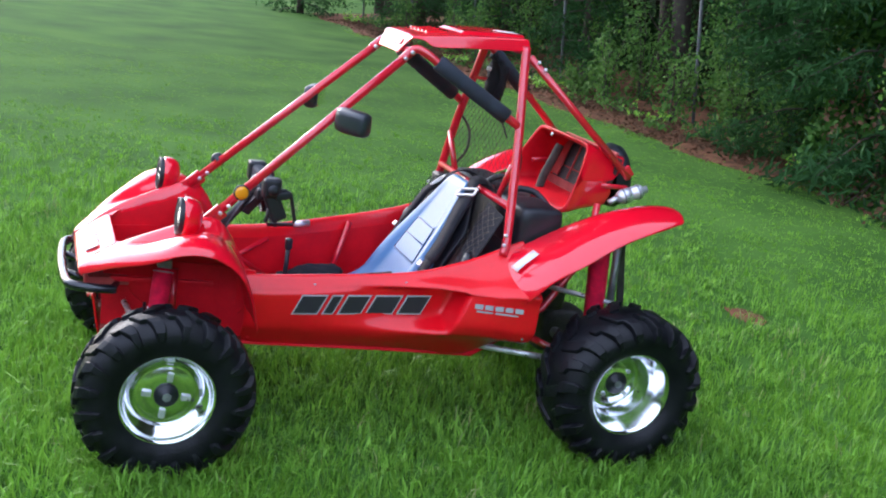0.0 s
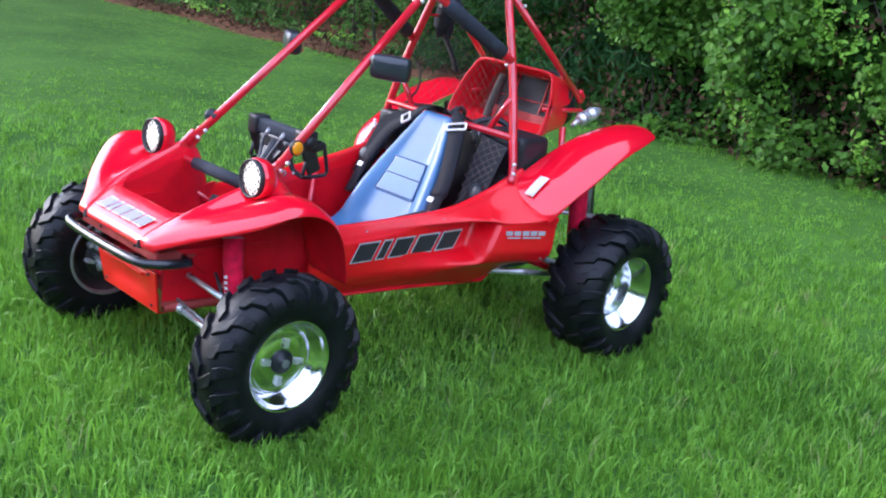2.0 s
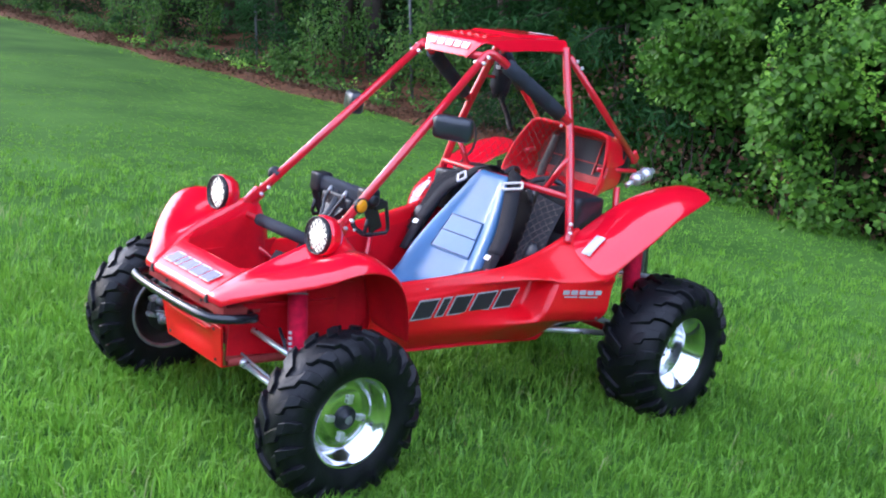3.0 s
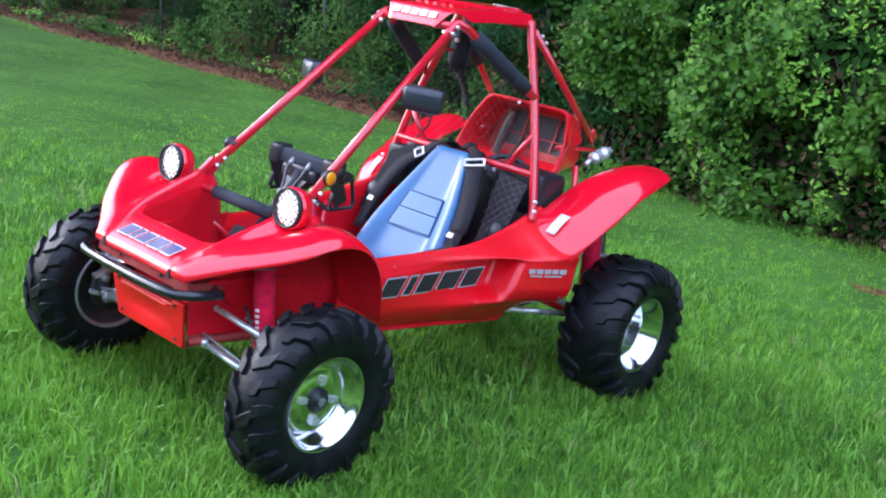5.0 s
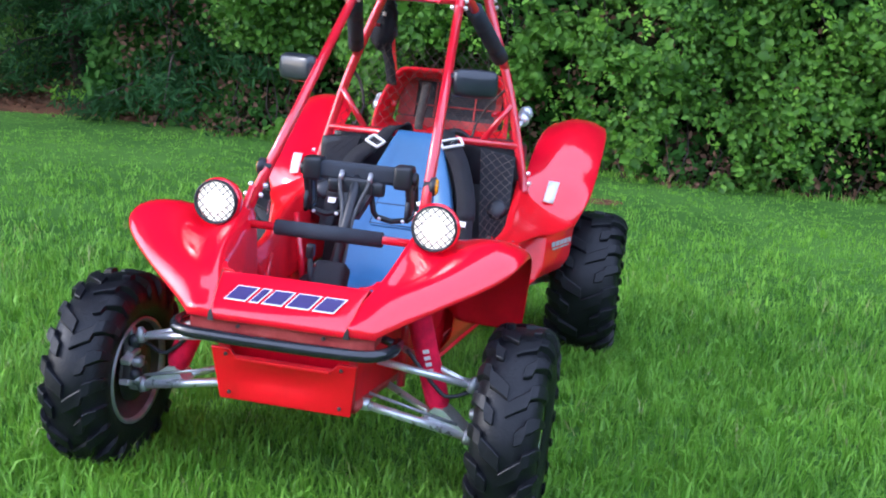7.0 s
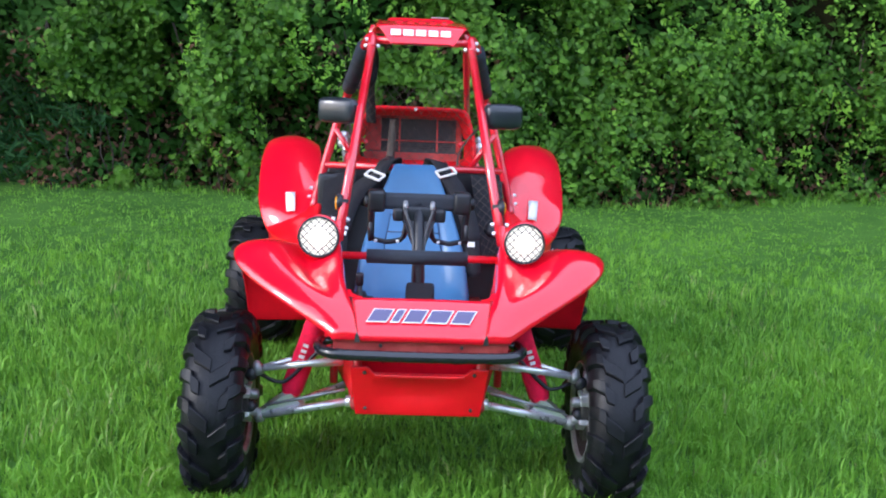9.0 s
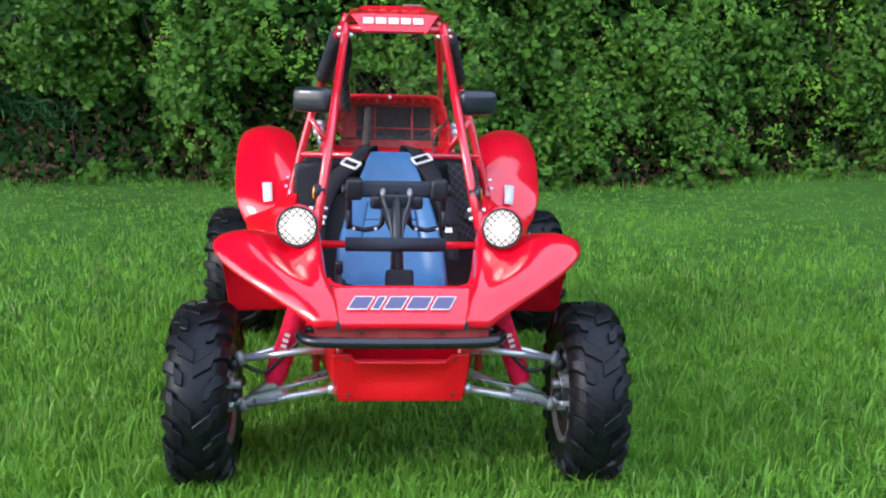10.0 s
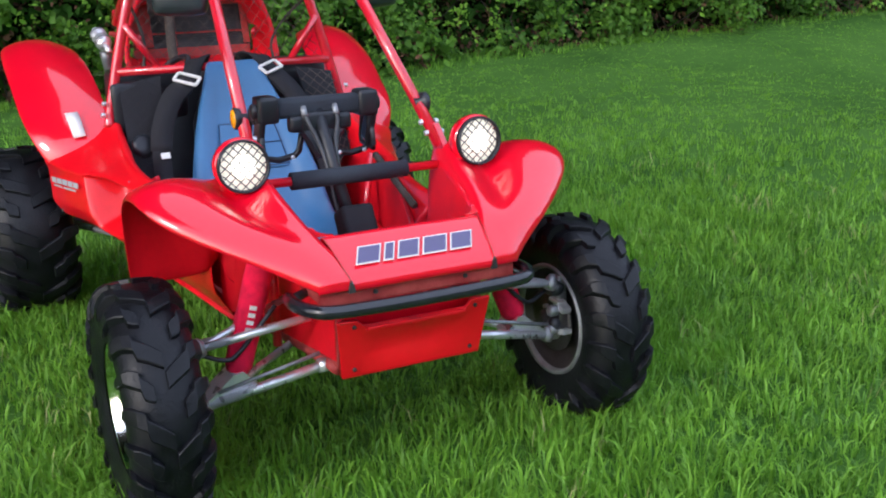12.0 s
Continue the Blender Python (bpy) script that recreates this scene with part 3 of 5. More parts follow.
# near-black wall that closes the distance, the wood's shade in its colour
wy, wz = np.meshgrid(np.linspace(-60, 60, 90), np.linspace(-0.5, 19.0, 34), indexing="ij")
def shade_canopy(y, z):
    """Reach of an added canopy, out of view, that shades the lawn."""
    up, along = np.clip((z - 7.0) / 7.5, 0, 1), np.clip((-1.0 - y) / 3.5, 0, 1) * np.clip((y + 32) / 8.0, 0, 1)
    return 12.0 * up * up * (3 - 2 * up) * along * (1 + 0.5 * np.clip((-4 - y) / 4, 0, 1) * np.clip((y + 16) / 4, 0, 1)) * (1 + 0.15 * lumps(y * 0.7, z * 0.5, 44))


wx = -10.5 + 2.6 * np.clip((wy + 3) / 4, 0, 1) + 0.7 * lumps(wy, wz, 41) - 0.08 * np.clip(np.abs(wy) - 15, 0, 60) + shade_canopy(wy, wz)
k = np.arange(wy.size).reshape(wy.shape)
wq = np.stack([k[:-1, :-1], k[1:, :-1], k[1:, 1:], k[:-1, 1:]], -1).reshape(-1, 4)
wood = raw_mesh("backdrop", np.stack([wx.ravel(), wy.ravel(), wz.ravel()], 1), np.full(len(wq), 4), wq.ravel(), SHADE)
tagged(wood, "near-black wall for the shaded wood, with an added unseen canopy", "wood", kind="structure")
# leaves over wall and added canopy, inner shade put into their dark colour
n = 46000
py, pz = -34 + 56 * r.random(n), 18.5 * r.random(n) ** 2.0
px = -10.0 + 2.6 * np.clip((py + 3) / 4, 0, 1) + 0.7 * lumps(py, pz, 41) + 0.5 * r.random(n) + shade_canopy(py, pz)
tagged(leaves("wood_foliage", np.stack([px, py - 0.12 * pz, pz], 1), np.tile([[1.0, 0, 0.3]], (n, 1)), 0.20, WOOD_LEAF_SHADED, None), "wood foliage coloured dark for the shade within", "foliage", kind="stuff")

# tree line round the far side of the lawn
r = np.random.default_rng(91)
ta, tz = np.meshgrid(np.radians(np.linspace(-34, 112, 130)), np.linspace(0, 1, 14), indexing="ij")
tall = 6.0 + 1.8 * lumps(ta * 9, ta * 3, 61) + 0.9 * lumps(ta * 40, ta, 62)
trad = 27 + 2.0 * lumps(ta * 12, tz * 4, 63) + 2.5 * tz
k = np.arange(ta.size).reshape(ta.shape)
tq = np.stack([k[:-1, :-1], k[1:, :-1], k[1:, 1:], k[:-1, 1:]], -1).reshape(-1, 4)
# same near-black sheet behind the far crowns, shade in its colour
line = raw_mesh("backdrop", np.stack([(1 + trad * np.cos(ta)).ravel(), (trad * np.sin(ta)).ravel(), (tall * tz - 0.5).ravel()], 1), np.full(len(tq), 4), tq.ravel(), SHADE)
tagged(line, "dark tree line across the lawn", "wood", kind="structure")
n = 16000
a = np.radians(-34 + 146 * r.random(n))
zz = r.random(n) ** 0.8 * (6.3 + 1.8 * lumps(a * 9, a * 3, 61) + 0.9 * lumps(a * 40, a, 62))
rr = 26.6 + 2.0 * lumps(a * 12, zz * 0.5, 63) + 0.3 * zz - r.random(n)
tagged(leaves("wood_foliage", np.stack([1 + rr * np.cos(a), rr * np.sin(a), zz], 1), np.stack([-np.cos(a), -np.sin(a), 0 * a + 0.4], 1), 0.55, SHRUB, None), "leafy crowns of the far tree line", "foliage", kind="stuff")


# ---- the buggy: x ahead, y to its left, z up; rear axle at x = 0 ----
buggy = tagged(new("dune_buggy"), "red single-seat off-road buggy with roll cage, parked on the lawn", "buggy")
AXLE_F, AXLE_R, HUB_F, HUB_R = 1.805, 0.090, 0.313, 0.362


def tyre_profile(r, w):
    """Half-open cross-section: (radius, offset) from the inner bead to the outer."""
    h = w / 2
    half = [(r * 0.944, h * 0.32), (r * 0.918, h * 0.62), (r * 0.864, h * 0.84), (r * 0.798, h * 0.97), (r * 0.72, h * 1.02), (r * 0.60, h * 0.95), (r * 0.52, h * 0.80)]
    return [(a, -b) for a, b in half[::-1]] + [(r * 0.952, 0)] + half


def lug_mesh(r, w, s, short=False):
    """One chevron lug: from the tyre's middle out over the shoulder, on the left (1) or the right (-1)."""
    h = w / 2
    line = [(0.01, 0.953, 0.088, 0.034), (0.22, 0.950, 0.098, 0.036), (0.44, 0.936, 0.104, 0.042), (0.56, 0.924, 0.106, 0.050), (0.61, 0.917, 0.094, 0.056),
            (0.80, 0.884, 0.088, 0.062), (0.93, 0.838, 0.088, 0.060), (1.03, 0.790, 0.076, 0.044), (1.05, 0.735, 0.040, 0.006)]
    if short:
        line = [(0.30, 0.925, 0.060, 0.002), (0.33, 0.930, 0.086, 0.050)] + line[2:6] + [(0.95, 0.845, 0.060, 0.056), (1.05, 0.775, 0.054, 0.036), (1.06, 0.720, 0.036, 0.004)]
    vs, fs = [], []
    for q, rr, half, lift in line:
        ang = 0.20 * (1 - min(q, 0.95)) ** 1.2 + (0.055 if q < 0.58 else 0.0)
        for da, dr in ((-half * 0.90, -0.04), (-half * 0.76, lift - 0.007), (-half * 0.64, lift), (half * 0.64, lift), (half * 0.76, lift - 0.007), (half * 0.90, -0.04)):
            rad = r * (rr + dr)
            extra = h * 0.05 * (1 if dr > 0 else 0) * q
            vs.append((rad * math.sin(ang + da), s * (h * q + extra), rad * math.cos(ang + da)))
    for i in range(len(line) - 1):
        for j in range(5):
            fs.append((i * 6 + j, i * 6 + j + 1, i * 6 + 7 + j, i * 6 + 6 + j))
    fs += [(0, 1, 2, 3, 4, 5), tuple(len(vs) - 6 + j for j in (5, 4, 3, 2, 1, 0))]
    me = bpy.data.meshes.new("tread_lug")
    me.from_pydata(vs, [], fs)
    bm = bmesh.new()
    bm.from_mesh(me)
    bmesh.ops.recalc_face_normals(bm, faces=bm.faces)
    for f in bm.faces:
        f.smooth = True
    for ed in bm.edges:
        ed.smooth = ed.calc_face_angle(0) < radians(20)
    bm.to_mesh(me)
    bm.free()
    me.materials.append(RUBBER)
    return me


LUGS = {(front, s, v): lug_mesh(0.306 if front else 0.320, 0.180 if front else 0.272, s, v == 1) for front in (True, False) for s in (1, -1) for v in (0, 1)}


def wheel(front, s):
    r, w = (0.306, 0.180) if front else (0.320, 0.272)
    y = 0.618 if front else 0.690
    x = AXLE_F if front else AXLE_R
    rim_r = 0.156 if front else 0.163
    base = tagged(new("wheel"), "polished alloy wheel with knobbly black mud tyre")
    base.parent = buggy
    base.location = (x, y * s, HUB_F if front else HUB_R)
    ax = (0, s, 0)
    part("tyre", turned(tyre_profile(r, w), (0, 0, 0), ax, 56), RUBBER, base, "black chevron-treaded rubber tyre")
    count = 20
    for t in (1, -1):
        for k in range(count):
            lug = new("tread_lug", LUGS[front, t, k % 2])
            lug.parent = base
            lug.rotation_euler = (0, 2 * math.pi * (k + (0.5 if t > 0 else 0)) / count, 0)
    o = w / 2 * 0.80
    deep = o - (0.062 if front else 0.150)
    rim = part("rim", turned([(rim_r * 1.0, -o), (rim_r * 1.05, -o - 0.004), (rim_r * 0.93, -o + 0.02), (rim_r * 0.72, deep - 0.02), (rim_r * 0.70, deep + 0.004),
                              (rim_r * 0.735, deep + 0.012), *([] if front else [(rim_r * 0.77, o - 0.092), (rim_r * 0.78, o - 0.080), (rim_r * 0.85, o - 0.072)]), (rim_r * 0.865, o - 0.032), (rim_r * 0.955, o - 0.022), (rim_r * 0.965, o - 0.006), (rim_r * 1.05, o), (rim_r * 1.07, o - 0.006), (rim_r * 1.0, o - 0.016)],
                             (0, 0, 0), ax, 64), ALLOY, base, "mirror-polished deep-dish rim")
    if front:
        dish = [(rim_r * 0.72, deep + 0.008), (rim_r * 0.69, deep + 0.001), (rim_r * 0.62, deep + 0.004), (rim_r * 0.52, deep + 0.010), (rim_r * 0.40, deep + 0.012), (rim_r * 0.30, deep + 0.011), (0.001, deep + 0.011)]
    else:
        dish = [(rim_r * 0.72, deep + 0.008), (rim_r * 0.68, deep - 0.002), (rim_r * 0.60, deep + 0.002), (rim_r * 0.50, deep + 0.020), (rim_r * 0.36, deep + 0.028), (0.001, deep + 0.028)]
    part("inner_barrel", turned([(rim_r * 1.055, -o - 0.002), (rim_r * 1.04, -o - 0.007), (rim_r * 0.97, -o + 0.001), (rim_r * 0.90, -o + 0.020), (rim_r * 0.68, deep - 0.024), (0.030, deep - 0.026)], (0, 0, 0), ax, 48), ENGINE_DARK, base, "dark inner side of the rim")
    part("rim_flange", turned([(rim_r * 1.060, -o - 0.003), (rim_r * 1.050, -o - 0.011), (rim_r * 0.985, -o - 0.008), (rim_r * 0.955, -o + 0.004)], (0, 0, 0), ax, 48), DULL_STEEL, base, "dull grey inner rim edge")
    part("wheel_disc", turned(dish, (0, 0, 0), ax, 64), ALLOY, base, "polished wheel centre")
    top = deep + (0.006 if front else 0.020)
    part("hub_cap", turned([(0.041 if front else 0.046, top - 0.020), (0.041 if front else 0.046, top + 0.012), (0.037 if front else 0.042, top + 0.017), (0.022, top + 0.018), (0.020, top + 0.026), (0.001, top + 0.027)], (0, 0, 0), ax, 28), BLACK, base, "black hub cover")
    part("axle_nut", turned([(0.016, top + 0.024), (0.016, top + 0.031), (0.001, top + 0.032)], (0, 0, 0), ax, 6), DULL_STEEL, base, smooth=False)
    for k in range(4):
        g = radians(45 + 90 * k) if not front else radians(90 * k + 8)
        px, pz = 0.066 * math.cos(g), 0.066 * math.sin(g)
        if front:
            part("lug_bolt", join(box((px, (top + 0.010) * s, pz), (0.032, 0.014, 0.020), 0.003, Matrix.Rotation(-g, 4, "Y"))), STEEL, base, smooth=False)
        else:
            part("lug_bolt", turned([(0.009, top - 0.01), (0.009, top + 0.012), (0.001, top + 0.013)], (px, 0, pz), ax, 6), STEEL, base, smooth=False)
    g = radians(200)
    part("valve", tube([(rim_r * 0.8 * math.cos(g), deep * s, rim_r * 0.8 * math.sin(g)), (rim_r * 0.72 * math.cos(g), (deep + 0.03) * s, rim_r * 0.72 * math.sin(g))], 0.004, 6), BLACK, base)
    # brake drum or disc on the inner side
    if front:
        part("brake_disc", turned([(0.03, -0.062), (0.096, -0.062), (0.096, -0.068), (0.03, -0.068)], (0, 0, 0), ax, 32, True), ENGINE_DARK, base)
        part("brake_caliper", box((0.060, -0.074 * s, 0.022), (0.042, 0.040, 0.078), 0.008), ENGINE_DARK, base, "dark cast brake caliper")
        for dx, dz, sx, sz, a in ((0.084, 0.058, 0.030, 0.018, 20), (0.088, -0.010, 0.034, 0.016, -15), (0.050, 0.072, 0.050, 0.012, 5), (0.040, -0.030, 0.018, 0.040, 30)):
            part("caliper_bracket", box((dx, -0.082 * s, dz), (sx, 0.030, sz), 0.004, Matrix.Rotation(radians(a), 4, "Y")), STEEL, base, "bright caliper bracket", smooth=False)
        for g in (0.4, 2.1, 3.9, 5.3):
            part("hub_bolt", turned([(0.006, -0.070), (0.006, -0.084), (0.001, -0.085)], (0.040 * math.cos(g), 0, 0.040 * math.sin(g)), ax, 6), STEEL, base, smooth=False)
    else:
        part("hub", turned([(0.075, -0.14), (0.075, -0.10), (0.05, -0.09), (0.05, -0.075)], (0, 0, 0), ax, 24, True), DULL_STEEL, base)
    return base


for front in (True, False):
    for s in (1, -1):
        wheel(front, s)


# hood halves with front wings: rows front to back, columns from the well's edge out to the rim
def hood_rows():
    return [
        [(2.084, .182, .600), (2.088, .187, .602), (2.089, .205, .603), (2.088, .222, .603), (2.087, .238, .603), (2.084, .252, .602), (2.078, .264, .600), (2.074, .265, .598)],
        [(2.090, .182, .618), (2.092, .187, .624), (2.092, .205, .626), (2.092, .222, .626), (2.091, .238, .625), (2.088, .252, .623), (2.081, .266, .616), (2.079, .267, .606)],
        [(2.086, .182, .622), (2.088, .187, .634), (2.088, .205, .638), (2.088, .222, .637), (2.087, .238, .635), (2.085, .252, .632), (2.080, .266, .626), (2.078, .267, .606)],
        [(2.050, .188, .646), (2.052, .193, .657), (2.048, .224, .662), (2.046, .242, .665), (2.045, .262, .668), (2.044, .290, .660), (2.040, .314, .648), (2.038, .316, .632)],
        [(1.985, .199, .688), (1.985, .204, .700), (1.975, .243, .713), (1.988, .272, .717), (1.978, .325, .724), (1.982, .375, .712), (1.985, .405, .694), (1.982, .409, .680)],
        [(1.890, .222, .470), (1.900, .226, .748), (1.885, .262, .766), (1.905, .312, .712), (1.898, .382, .766), (1.908, .450, .756), (1.908, .497, .735), (1.903, .502, .718)],
        [(1.790, .228, .470), (1.790, .234, .800), (1.785, .277, .807), (1.800, .347, .735), (1.812, .408, .803), (1.832, .498, .806), (1.850, .556, .775), (1.845, .563, .752)],
        [(1.705, .236, .470), (1.705, .245, .836), (1.700, .288, .843), (1.712, .362, .768), (1.738, .422, .826), (1.768, .515, .840), (1.790, .582, .816), (1.802, .594, .786)],
        [(1.645, .242, .470), (1.645, .250, .858), (1.645, .292, .858), (1.650, .362, .800), (1.672, .424, .828), (1.690, .520, .839), (1.702, .592, .820), (1.712, .605, .796)],
        [(1.600, .246, .470), (1.600, .256, .835), (1.600, .296, .822), (1.600, .362, .790), (1.612, .424, .803), (1.622, .520, .808), (1.628, .594, .793), (1.634, .606, .771)],
        [(1.555, .270, .470), (1.555, .285, .760), (1.555, .312, .752), (1.555, .365, .742), (1.556, .418, .742), (1.560, .510, .738), (1.560, .588, .724), (1.566, .598, .710)],
        [(1.515, .320, .470), (1.515, .325, .690), (1.515, .335, .672), (1.515, .370, .470), (1.515, .418, .630), (1.518, .510, .626), (1.520, .578, .618), (1.526, .587, .610)],
        [(1.490, .330, .560), (1.490, .332, .560), (1.490, .340, .545), (1.490, .372, .520), (1.490, .418, .510), (1.494, .510, .508), (1.498, .570, .508), (1.504, .578, .506)],
    ]


for s in (1, -1):
    wing = part("hood_wing", side(sheet(hood_rows()), s), RED, buggy, "glossy red hood half with front mudguard", sub=2, thick=0.006, under=RED_INNER, outward=(0.3, 0, 1))
    for p in [q for q in wing.data.polygons if q.index % 7 == 0 and q.index > 27] + wing.data.polygons[-14:]:
        p.material_index = 1

# hood nose panel with its bent lip
nose_rows = []
for x, z, hw in ((1.950, 0.440, 0.200), (1.952, 0.630, 0.204), (1.955, 0.704, 0.206), (1.966, 0.711, 0.204), (2.010, 0.685, 0.196), (2.055, 0.655, 0.189), (2.082, 0.636, 0.184), (2.094, 0.620, 0.182), (2.090, 0.601, 0.180), (2.072, 0.598, 0.178)):
    hw += 0.007
    nose_rows.append([(x, y * hw, z - 0.002 + 0.002 * (1 - y * y)) for y in (-1, -0.97, -0.5, 0, 0.5, 0.97, 1)])
part("nose_panel", sheet(nose_rows), RED, buggy, "red nose panel with a slanted dark emblem", sub=2, thick=0.005)
part("nose_ledge", box((1.985, 0, 0.580), (0.145, 0.505, 0.028), 0.006), RED_DIRTY, buggy, "dusty red ledge under the nose", smooth=False)
part("nose_ledge_bar", box((2.060, 0, 0.585), (0.012, 0.52, 0.042), 0.004), RED_DIRTY, buggy, "dusty red cross bar", smooth=False)
for s in (1, -1):
    part("ledge_bolt", turned([(0.006, 0), (0.006, 0.006), (0.001, 0.007)], (2.066, 0.12 * s, 0.585), (1, 0, 0), 6), ENGINE_DARK, buggy, smooth=False)

for s in (1, -1):
    part("panel_joint", side(tube([(1.962, 0.2120, 0.7115), (2.010, 0.2040, 0.6865), (2.055, 0.1970, 0.6565), (2.082, 0.1920, 0.6375), (2.0945, 0.1895, 0.6215)], 0.0011, 6), s), RED_DIRTY, buggy, "thin joint beside the nose panel")
    part("joint_notch", side(([(2.0965, 0.180, 0.600), (2.0965, 0.197, 0.600), (2.0975, 0.194, 0.621), (2.0960, 0.190, 0.630), (2.0970, 0.184, 0.618),
                               (2.080, 0.180, 0.600), (2.080, 0.197, 0.600), (2.080, 0.194, 0.621), (2.080, 0.190, 0.630), (2.080, 0.184, 0.618)],
                              [(0, 1, 2, 3, 4), (9, 8, 7, 6, 5), (0, 5, 6, 1), (1, 6, 7, 2), (2, 7, 8, 3), (3, 8, 9, 4), (4, 9, 5, 0)]), s), ENGINE_DARK, buggy, "dark torn notch at the corner of the nose", smooth=False)

# rounded corners where the nose panel meets the edges of the well
for s in (1, -1):
    cx, cy, cz = 1.950, 0.210, 0.711
    arc = []
    for k in range(9):
        g = math.pi / 2 * k / 8
        px, py = 1.925 + 0.028 * math.sin(g), 0.180 + 0.036 * math.cos(g)
        arc.append((px, py, 0.7075 + 0.45 * (1.953 - px)))
    top = [(1.920, 0.236, 0.722), (1.957, 0.222, 0.709), (1.966, 0.180, 0.7085)]
    vs = arc + top
    fs = [(9, 10, k + 1, k) if k == 0 else (10, k + 1, k) for k in range(8)] + [(10, 11, 8)]
    part("well_corner", side((vs, fs), s), RED, buggy, smooth=False, thick=0.004, outward=(0, 0, 1))

# slanted blocks in the place of lettering
def text_block(name, parent, origin, right, up, width, height, pieces, outline, fill, slant, proud=0.003, label=""):
    """Flat slanted blocks in a row, each with an edge of another colour where there is one."""
    o, r, u = Vector(origin), Vector(right).normalized(), Vector(up).normalized()
    u = (u - u.dot(r) * r).normalized()
    nrm = r.cross(u)

    def quad(x0, x1, y0, y1, lift):
        q = [o + r * (x * width + slant * (y - 0.5) * height) + u * ((y - 0.5) * height) for x, y in ((x0, y0), (x1, y0), (x1, y1), (x0, y1))]
        vs = [p + nrm * (lift - 0.001) for p in q] + [p + nrm * lift for p in q]
        return vs, [(3, 2, 1, 0), (4, 5, 6, 7), (0, 1, 5, 4), (1, 2, 6, 5), (2, 3, 7, 6), (3, 0, 4, 7)]
    for a, b, c, d in pieces:
        edge = parent
        if outline:
            edge = part(name, quad(a - 0.012, b + 0.012, c - 0.09, d + 0.09, proud), outline, parent, label, smooth=False)
        part("block_face" if outline else name, quad(a, b, c, d, proud + 0.0015), fill, edge, "" if outline else label, smooth=False)


BIG = [(0.00, 0.18, 0, 1), (0.235, 0.30, 0, 1), (0.355, 0.52, 0, 1), (0.575, 0.77, 0, 1), (0.825, 1.0, 0, 1)]
SMALL = [(0.00, 0.17, 0, 1), (0.21, 0.38, 0, 1), (0.42, 0.59, 0, 1), (0.63, 0.79, 0, 1), (0.83, 1.0, 0, 1)]
text_block("nose_decal", buggy, (2.040, -0.150, 0.667), (0, 1, 0), (-0.83, 0, 0.56), 0.30, 0.046, BIG, WHITE, BLUE_INK, 0.45, 0.004, "dark blue and white slanted emblem")

# inner front bay: side walls, floor and skid plate
for s in (1, -1):
    wall = [[(x, y, z) for x, y in ((2.00, 0.202), (1.90, 0.218), (1.75, 0.246), (1.60, 0.275), (1.48, 0.330))] for z in (0.40, 0.45, 0.575, 0.66)]
    part("bay_wall", side(sheet(wall), s), RED_INNER, buggy, "red inner mudguard wall", smooth=False, thick=0.008)
    part("bay_rib", side(box((1.80, 0.262, 0.590), (0.36, 0.016, 0.020), 0.005, Matrix.Rotation(radians(-6), 4, "Z")), s), RED_INNER, buggy, smooth=False)
    part("lower_rail", side(tube([(1.985, 0.190, 0.372), (1.80, 0.205, 0.372), (1.50, 0.270, 0.378)], 0.016), s), RED_DIRTY, buggy, "red painted lower frame tube")
    part("upright", side(rod((1.975, 0.182, 0.372), (2.000, 0.190, 0.585), 0.013), s), RED_TUBE, buggy)
    part("upright", side(rod((1.760, 0.268, 0.375), (1.760, 0.272, 0.640), 0.013), s), RED_TUBE, buggy)
    part("bay_gusset", side(box((1.925, 0.196, 0.475), (0.15, 0.008, 0.19), 0.003), s), RED_DIRTY, buggy, smooth=False)
plate = [[(2.006 + 0.03 * v, y * (0.189 + 0.019 * v) / 0.2, 0.352 + 0.156 * v - (0.018 if abs(y) < 0.14 and v > 0.9 else 0)) for y in (-0.2, -0.198, -0.15, -0.135, -0.05, 0.05, 0.135, 0.15, 0.198, 0.2)] for v in (0, 0.03, 0.30, 0.36, 0.66, 0.72, 0.97, 1.0)]
plate = [[(x - (0.009 if 2 < i < 5 and abs(y) < 0.10 else 0), y, z) for x, y, z in row] for i, row in enumerate(plate)]
plate = [[(1.90, y * 0.9, 0.342) for _, y, _ in plate[0]]] + plate
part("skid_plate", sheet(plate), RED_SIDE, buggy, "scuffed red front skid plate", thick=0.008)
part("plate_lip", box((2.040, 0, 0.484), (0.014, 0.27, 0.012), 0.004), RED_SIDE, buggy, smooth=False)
for s in (1, -1):
    for zz, yy, xx in ((0.492, 0.165, 2.036), (0.375, 0.160, 2.014)):
        part("plate_bolt", turned([(0.006, 0), (0.005, 0.004), (0.001, 0.005)], (xx, yy * s, zz), (1, 0, -0.1), 8), ENGINE_DARK, buggy, smooth=False)

# black front bumper bar
bump = spline([(1.960, -0.298, 0.566), (2.030, -0.304, 0.570), (2.090, -0.288, 0.572), (2.122, -0.245, 0.571), (2.134, -0.12, 0.571), (2.136, 0, 0.571), (2.134, 0.12, 0.571), (2.122, 0.245, 0.571), (2.090, 0.288, 0.572), (2.030, 0.304, 0.570), (1.960, 0.298, 0.566)], 6)
part("bumper", tube(bump, 0.0165, 14), GLOSS_BLACK, buggy, "black painted tubular front bumper")
for s in (1, -1):
    part("bumper_stay", side(rod((2.124, 0.115, 0.564), (2.020, 0.110, 0.530), 0.013), s), GLOSS_BLACK, buggy)
    part("bumper_stay", side(rod((1.975, 0.299, 0.566), (1.950, 0.235, 0.575), 0.012), s), GLOSS_BLACK, buggy)

